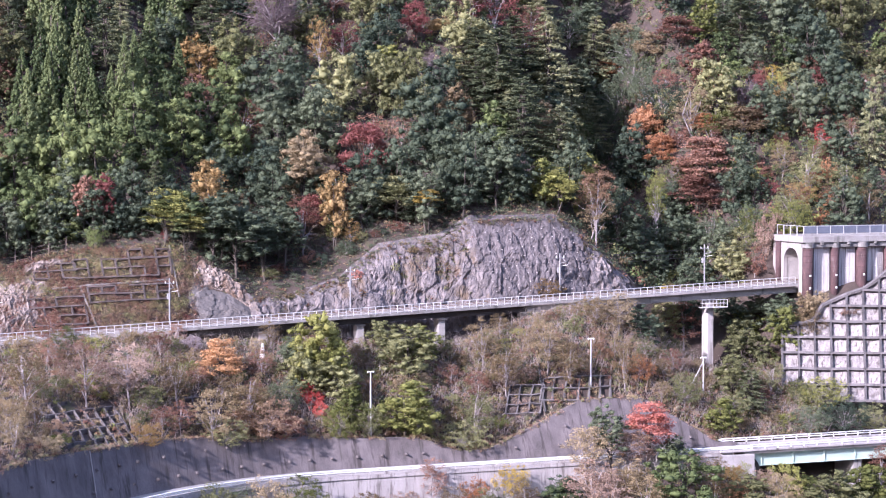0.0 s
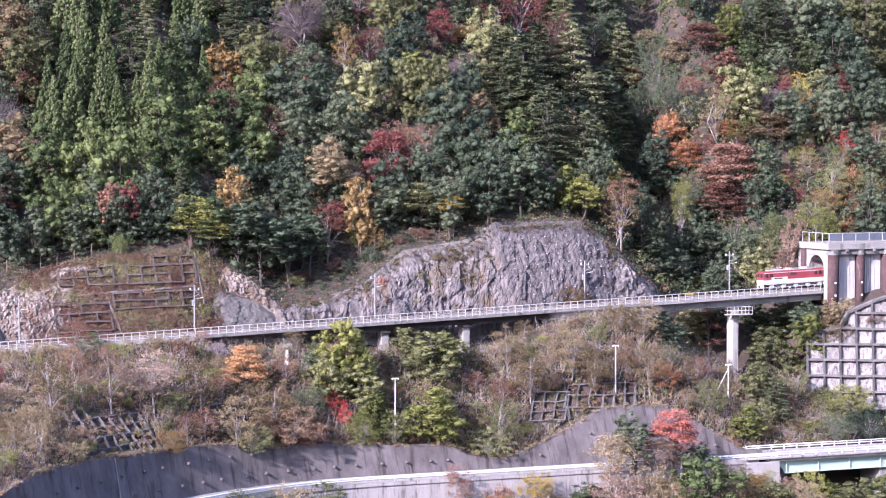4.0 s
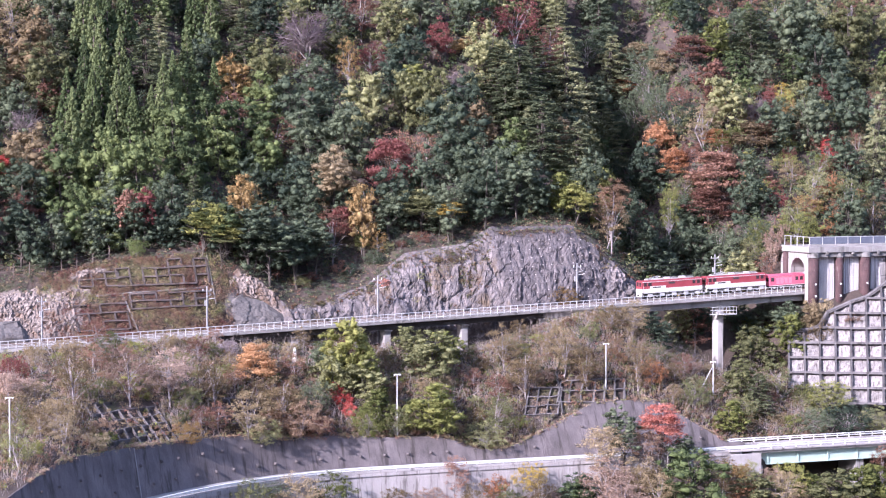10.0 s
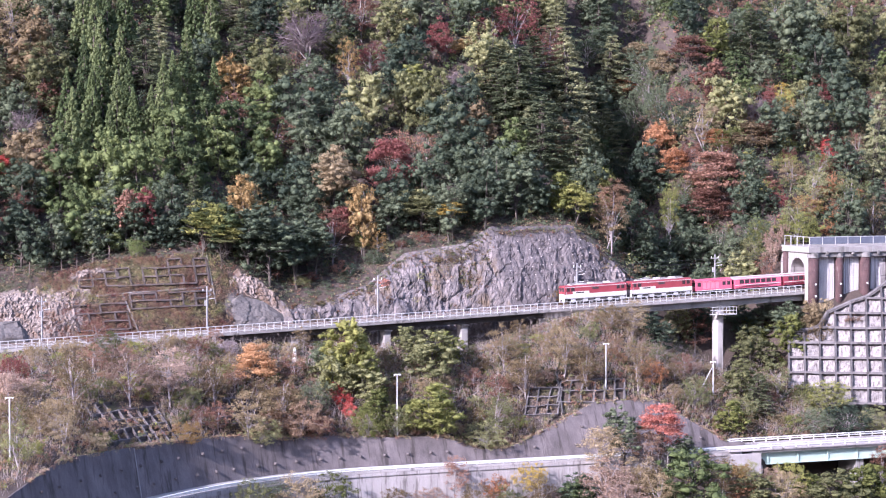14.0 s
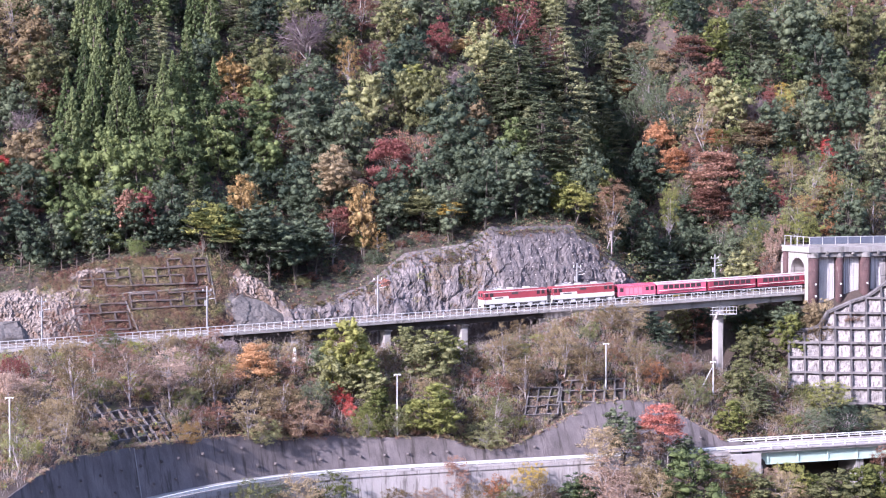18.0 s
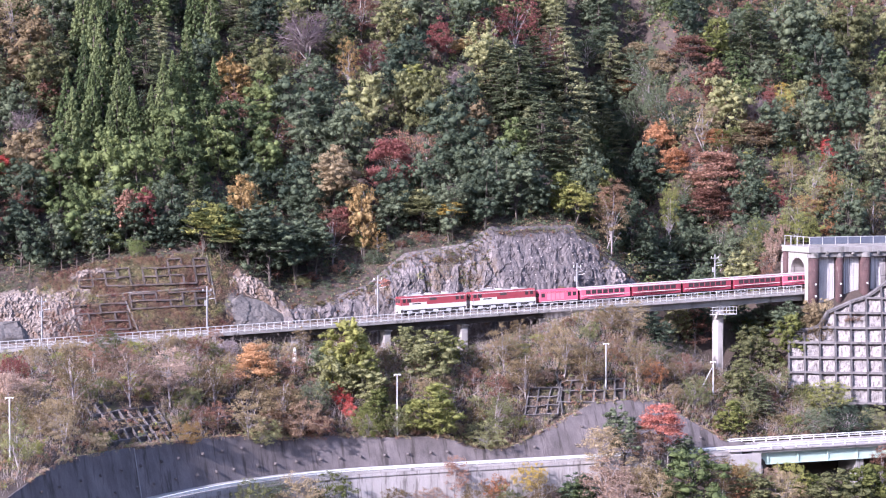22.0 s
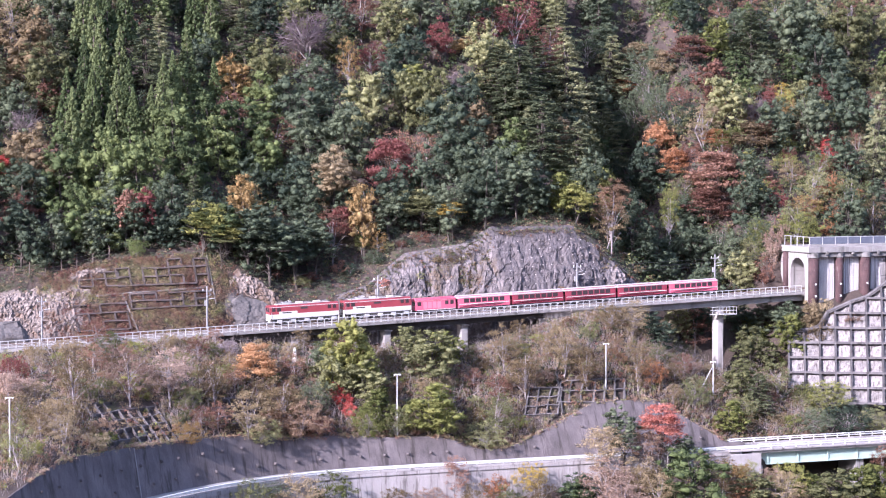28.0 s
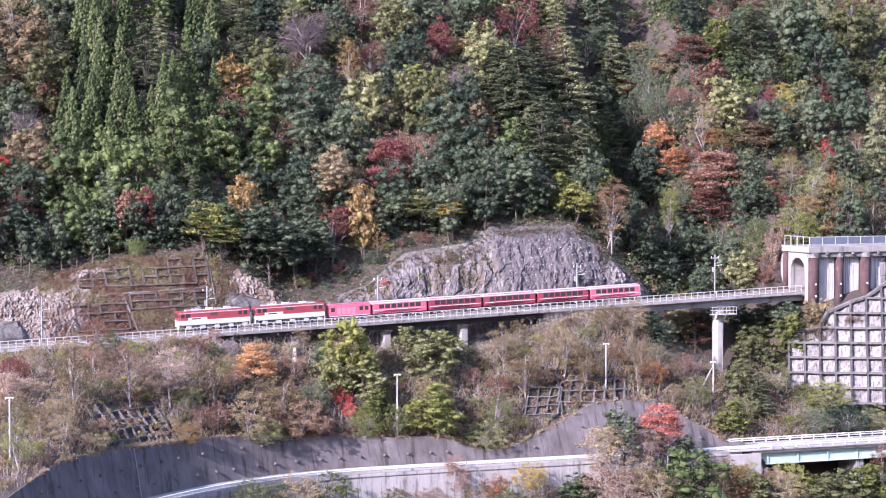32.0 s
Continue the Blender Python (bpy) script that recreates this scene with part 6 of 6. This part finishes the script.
# dark low bushes on the bare band above the rock, thickened to imitate shade
for i in range(16):
    x = prng.uniform(-33, -6)
    size = prng.uniform(0.8, 1.7)
    y = profile(x)[-5][0] + prng.uniform(1.2, 5.0)
    plant("bush", prng.choice(["oak", "oak", "russet", "olive"]), x, y, size, size * prng.uniform(0.9, 1.5))


def in_frame(x, y):
    """Whether the ground at (x, y) lies inside one of the low slope frames."""
    z = ground_z(x, y)
    for x0, z0, nu, nv, dx, dz, lean in LOW_CRIBS:
        v = (z - z0) / dz
        if -0.6 < v < nv + 0.1 and -0.5 < x - x0 - lean * v < nu * dx + 0.5:
            return True
    return False


# brush on the slope between the road wall and the track, and below the road
for i in range(1500):
    x = prng.uniform(-86, 47)
    below = prng.random() < 0.3
    top_y = rail_front(x) + 6.6 + 0.48 * max(0.3, along(x, WALL_TOP) - ROAD_Z)
    y = prng.uniform(rail_front(x) - 16, rail_front(x) - 1.8) if below else prng.uniform(top_y + 0.3, -3.8)
    if (x > 41 or in_frame(x, y)) and not below:
        continue
    size = prng.uniform(1.2, 2.1)
    if any((x - a) ** 2 + (y - b) ** 2 < (0.72 * (min(r, 2.2) + size)) ** 2 for a, b, r in PLANTED if abs(a - x) < 6):
        continue
    if before_pole(x, y, size):
        continue
    form, colour = prng.choice([("bush", "brush"), ("bush", "brush"), ("thin", "brush"), ("bush", "pinkbrush"), ("thin", "olive"), ("thin", "tan"), ("bush", "tan"), ("bush", "olive"), ("thin", "russet"), ("bush", "peach"), ("bush", "lime")])
    tall = 2.3 if form == "thin" else 1.3
    plant(form, colour, x, y, size, min(4.5, size * tall))


# ---- undergrowth: low cover that nobody could count ----
def cover(name, label, spots, per, size, colours, weights, spread=(0.5, 1.1), flat=0.75, rise=(0.1, 0.6)):
    cs, rs, which = [], [], []
    for x, y, z in spots:
        s = prng.uniform(*spread)
        cs.append((x, y, z + prng.uniform(*rise)))
        rs.append((s, s, s * flat))
        which.append(prng.choices(range(len(colours)), weights)[0])
    me = leaf_mesh(name, cs, rs, per, size, [LEAF[c] for c in colours], 0.5, 0.1, which)
    return tagged(new(name, me), label, "undergrowth", kind="stuff")


spots = []
while len(spots) < 7000:
    y = prng.uniform(6, 78)
    x = prng.uniform(-83 + 0.2 * y, 74 + 0.64 * y)
    if y < rock_edge(x) - 0.6 or (y < 7 and x > 46):
        continue
    if y < rock_edge(x) + 9.0 and x < 25 and prng.random() < 0.85:
        continue
    spots.append((x, y, ground_z(x, y)))
cover("forest_undergrowth", "dark green undergrowth and saplings under the trees", spots, 25, 0.36, ["oak", "green", "olive", "russet", "tan"], [6, 3, 3, 1, 1], (0.7, 1.5), 1.0, (0.2, 2.2))
spots = []
while len(spots) < 6600:
    x = prng.uniform(-88, 46)
    top_y = rail_front(x) + 6.8 + 0.48 * max(0.3, along(x, WALL_TOP) - ROAD_Z)
    y = prng.uniform(top_y, -3.0)
    if in_frame(x, y) and prng.random() < 0.72:
        continue
    spots.append((x, y, ground_z(x, y)))
cover("dry_brush", "dense dry brown brush on the slope below the track", spots, 48, 0.17, ["brush", "pinkbrush", "olive", "tan", "russet", "peach", "lime", "oak"], [6.5, 3, 3.5, 3, 2.4, 2, 1, 1.5], (0.35, 0.95), 0.8, (0.0, 0.9))
spots = []
while len(spots) < 1500:
    x = prng.uniform(-90, 80)
    y = prng.uniform(rail_front(x) - 26, rail_front(x) - 1.6)
    spots.append((x, y, ground_z(x, y)))
cover("valley_brush", "mixed green and brown brush below the road", spots, 44, 0.26, ["brush", "olive", "oak", "pinkbrush", "tan"], [5, 4, 3, 3, 2], (0.5, 1.2), 0.9, (0.0, 1.0))
# grass and low scrub in the slope frames behind the track, in patches of one colour
patches = {"red": [], "tan": [], "green": []}
while sum(len(v) for v in patches.values()) < 4200:
    x, tt = prng.uniform(-71, -40.5), prng.uniform(0.0, 1.02)
    p = cut_pt(x, tt)
    k = noise.noise((x * 0.22, p.z * 0.35, 11.0)) + prng.gauss(0, 0.14)
    if x < -57.2 and tt < 0.45:
        k -= 0.5
    if k > 0.12 and prng.random() < 0.35 or prng.random() < max((-65 - x) / 6, (x + 44) / 4):
        continue
    patches["red" if k < -0.32 else "tan" if k < 0.16 else "green"].append((p.x, p.y, p.z))
for key, lab, cols_, wts in (("red", "reddish-brown dry grass on the framed slope", ["russet", "red", "pinkbrush"], [5, 1.2, 2.5]), ("tan", "tan dry grass on the framed slope", ["brush", "pinkbrush", "russet", "tan"], [4, 3, 2, 1]),
                             ("green", "olive scrub on the framed slope", ["olive", "brush", "lime", "tan"], [4, 3, 1.2, 2])):
    cover("dry_grass", lab, patches[key], 42, 0.115, cols_, wts, (0.25, 0.70), 1.0 if key != "green" else 1.2, (-0.1, 0.4))
spots = []
for i in range(260):
    x, tt = prng.gauss(-5.5, 3.2), prng.gauss(0.74, 0.13)
    if x < 1.5 and tt < 1:
        p = cut_pt(x, tt, 0.45)
        spots.append((p.x, p.y, p.z))
for i in range(520):
    x, tt = prng.uniform(-34, 26), prng.random() ** 0.5
    if 2 < x < 19 and tt < 0.92:
        continue
    if noise.noise((x * 0.25, tt * 3, 5)) < -0.05 and tt < 0.85:
        continue
    p = cut_pt(x, tt, 0.35)
    spots.append((p.x, p.y, p.z))
cover("rock_plants", "tufts of dry grass and small shrubs on the rock", spots, 44, 0.14, ["brush", "tan", "olive", "russet"], [4, 2, 3, 1.5], (0.25, 0.75), 0.7, (-0.1, 0.2))

# plants that hang over the top of the road wall
spots = []
while len(spots) < 900:
    x = prng.uniform(-84, 27)
    if noise.noise((x * 0.3, 2.0, 9.0)) + prng.gauss(0, 0.25) < 0.0:
        continue
    p = wall_pt(x, prng.uniform(0.95, 1.02), 0.25)
    spots.append((x, p[1] + prng.uniform(-0.1, 0.9), p[2] + 0.05))
cover("wall_fringe", "dry creepers and grass hanging over the wall top", spots, 40, 0.12, ["brush", "russet", "olive", "pinkbrush"], [4, 2, 2, 2], (0.25, 0.65), 0.7, (-0.15, 0.3))
# a slim yellow crown that shows above the deck, and a pale shrub at the crib's upper corner
plant("thin", "yellow", 32.0, 4.6, 1.2, 2.6, 11.6 - ground_z(32.0, 4.6))
plant("bush", "tan", 50.6, -6.6, 2.7, 5.0)

# bare dead stems standing in the brush
stem_spots = []
while len(stem_spots) < 15000:
    x = prng.uniform(-88, 46)
    top_y = rail_front(x) + 6.8 + 0.48 * max(0.3, along(x, WALL_TOP) - ROAD_Z)
    y = prng.uniform(top_y, -3.2)
    if not in_frame(x, y):
        stem_spots.append((x, y))
sv, sf = [], []
for x, y in stem_spots:
    z, h, k = ground_z(x, y), prng.uniform(0.8, 3.0), len(sv)
    lean, lean2, w = prng.gauss(0, 0.6), prng.gauss(0, 0.4), prng.uniform(0.015, 0.04)
    an = prng.random() * math.pi
    for j in range(3):
        a = an + j * 2.094
        sv.append((x + w * math.cos(a), y + w * math.sin(a), z - 0.2))
    sv.append((x + lean * h, y + lean2 * h, z + h))
    sf += [(k, k + 1, k + 3), (k + 1, k + 2, k + 3), (k + 2, k, k + 3)]
tagged(new("dead_stems", mesh_of("dead_stems", sv, sf, M_PALE_BARK)), "pale grey dead stems and twigs in the brush", "dead stems", kind="stuff")

p = big_node(4.2, 5.6, 0.1)
plant("bush", "pinkbrush", p.x, p.y, 1.7, 1.5, 0, None, p.z - 0.5)

for x, k, colour, r, h in ((-17.4, 0.86, "coral", 1.0, 1.4), (-17.0, 0.58, "peach", 0.9, 1.6), (-18.6, 0.22, "gold", 0.9, 1.1), (-11.4, 0.74, "olive", 1.0, 1.3), (-12.6, 0.5, "olive", 0.7, 0.9),
                           (-8.2, 0.9, "tan", 1.2, 1.1), (-5.4, 0.88, "tan", 1.3, 1.2), (-30.5, 0.5, "tan", 1.0, 1.0)):
    p = cut_pt(x, k, 0.55)
    plant("bush", colour, p.x, p.y, r, h, 0, None, p.z - 0.25)

# litter and low scrub on the bare band above the rock
spots = []
for i in range(4600):
    x = prng.uniform(-84, 27)
    edge = profile(x)[-5][0]
    y = edge + prng.uniform(-0.3, 8.5) - (prng.uniform(0, 2.5) if x < -62 else 0)
    spots.append((x, y, ground_z(x, y)))
# Weighted to dark oak leaves: their colour stands in for shade on this band.
cover("scrub_band", "dark brown litter and low scrub above the rock face, darkened in place of shade", spots, 26, 0.15, ["russet", "brush", "oak"], [0.7, 1.2, 5], (0.25, 0.8), 0.6, (-0.1, 0.2))
TRAIN_NOSE = [(0.0, 53.40), (1.0, 50.25), (2.0, 47.15), (3.0, 44.10), (6.0, 35.25), (9.0, 25.75), (11.0, 19.20), (13.0, 12.60), (17.0, -1.00), (20.0, -11.00), (25.0, -27.90), (28.0, -38.05), (32.0, -51.70)]
motions()
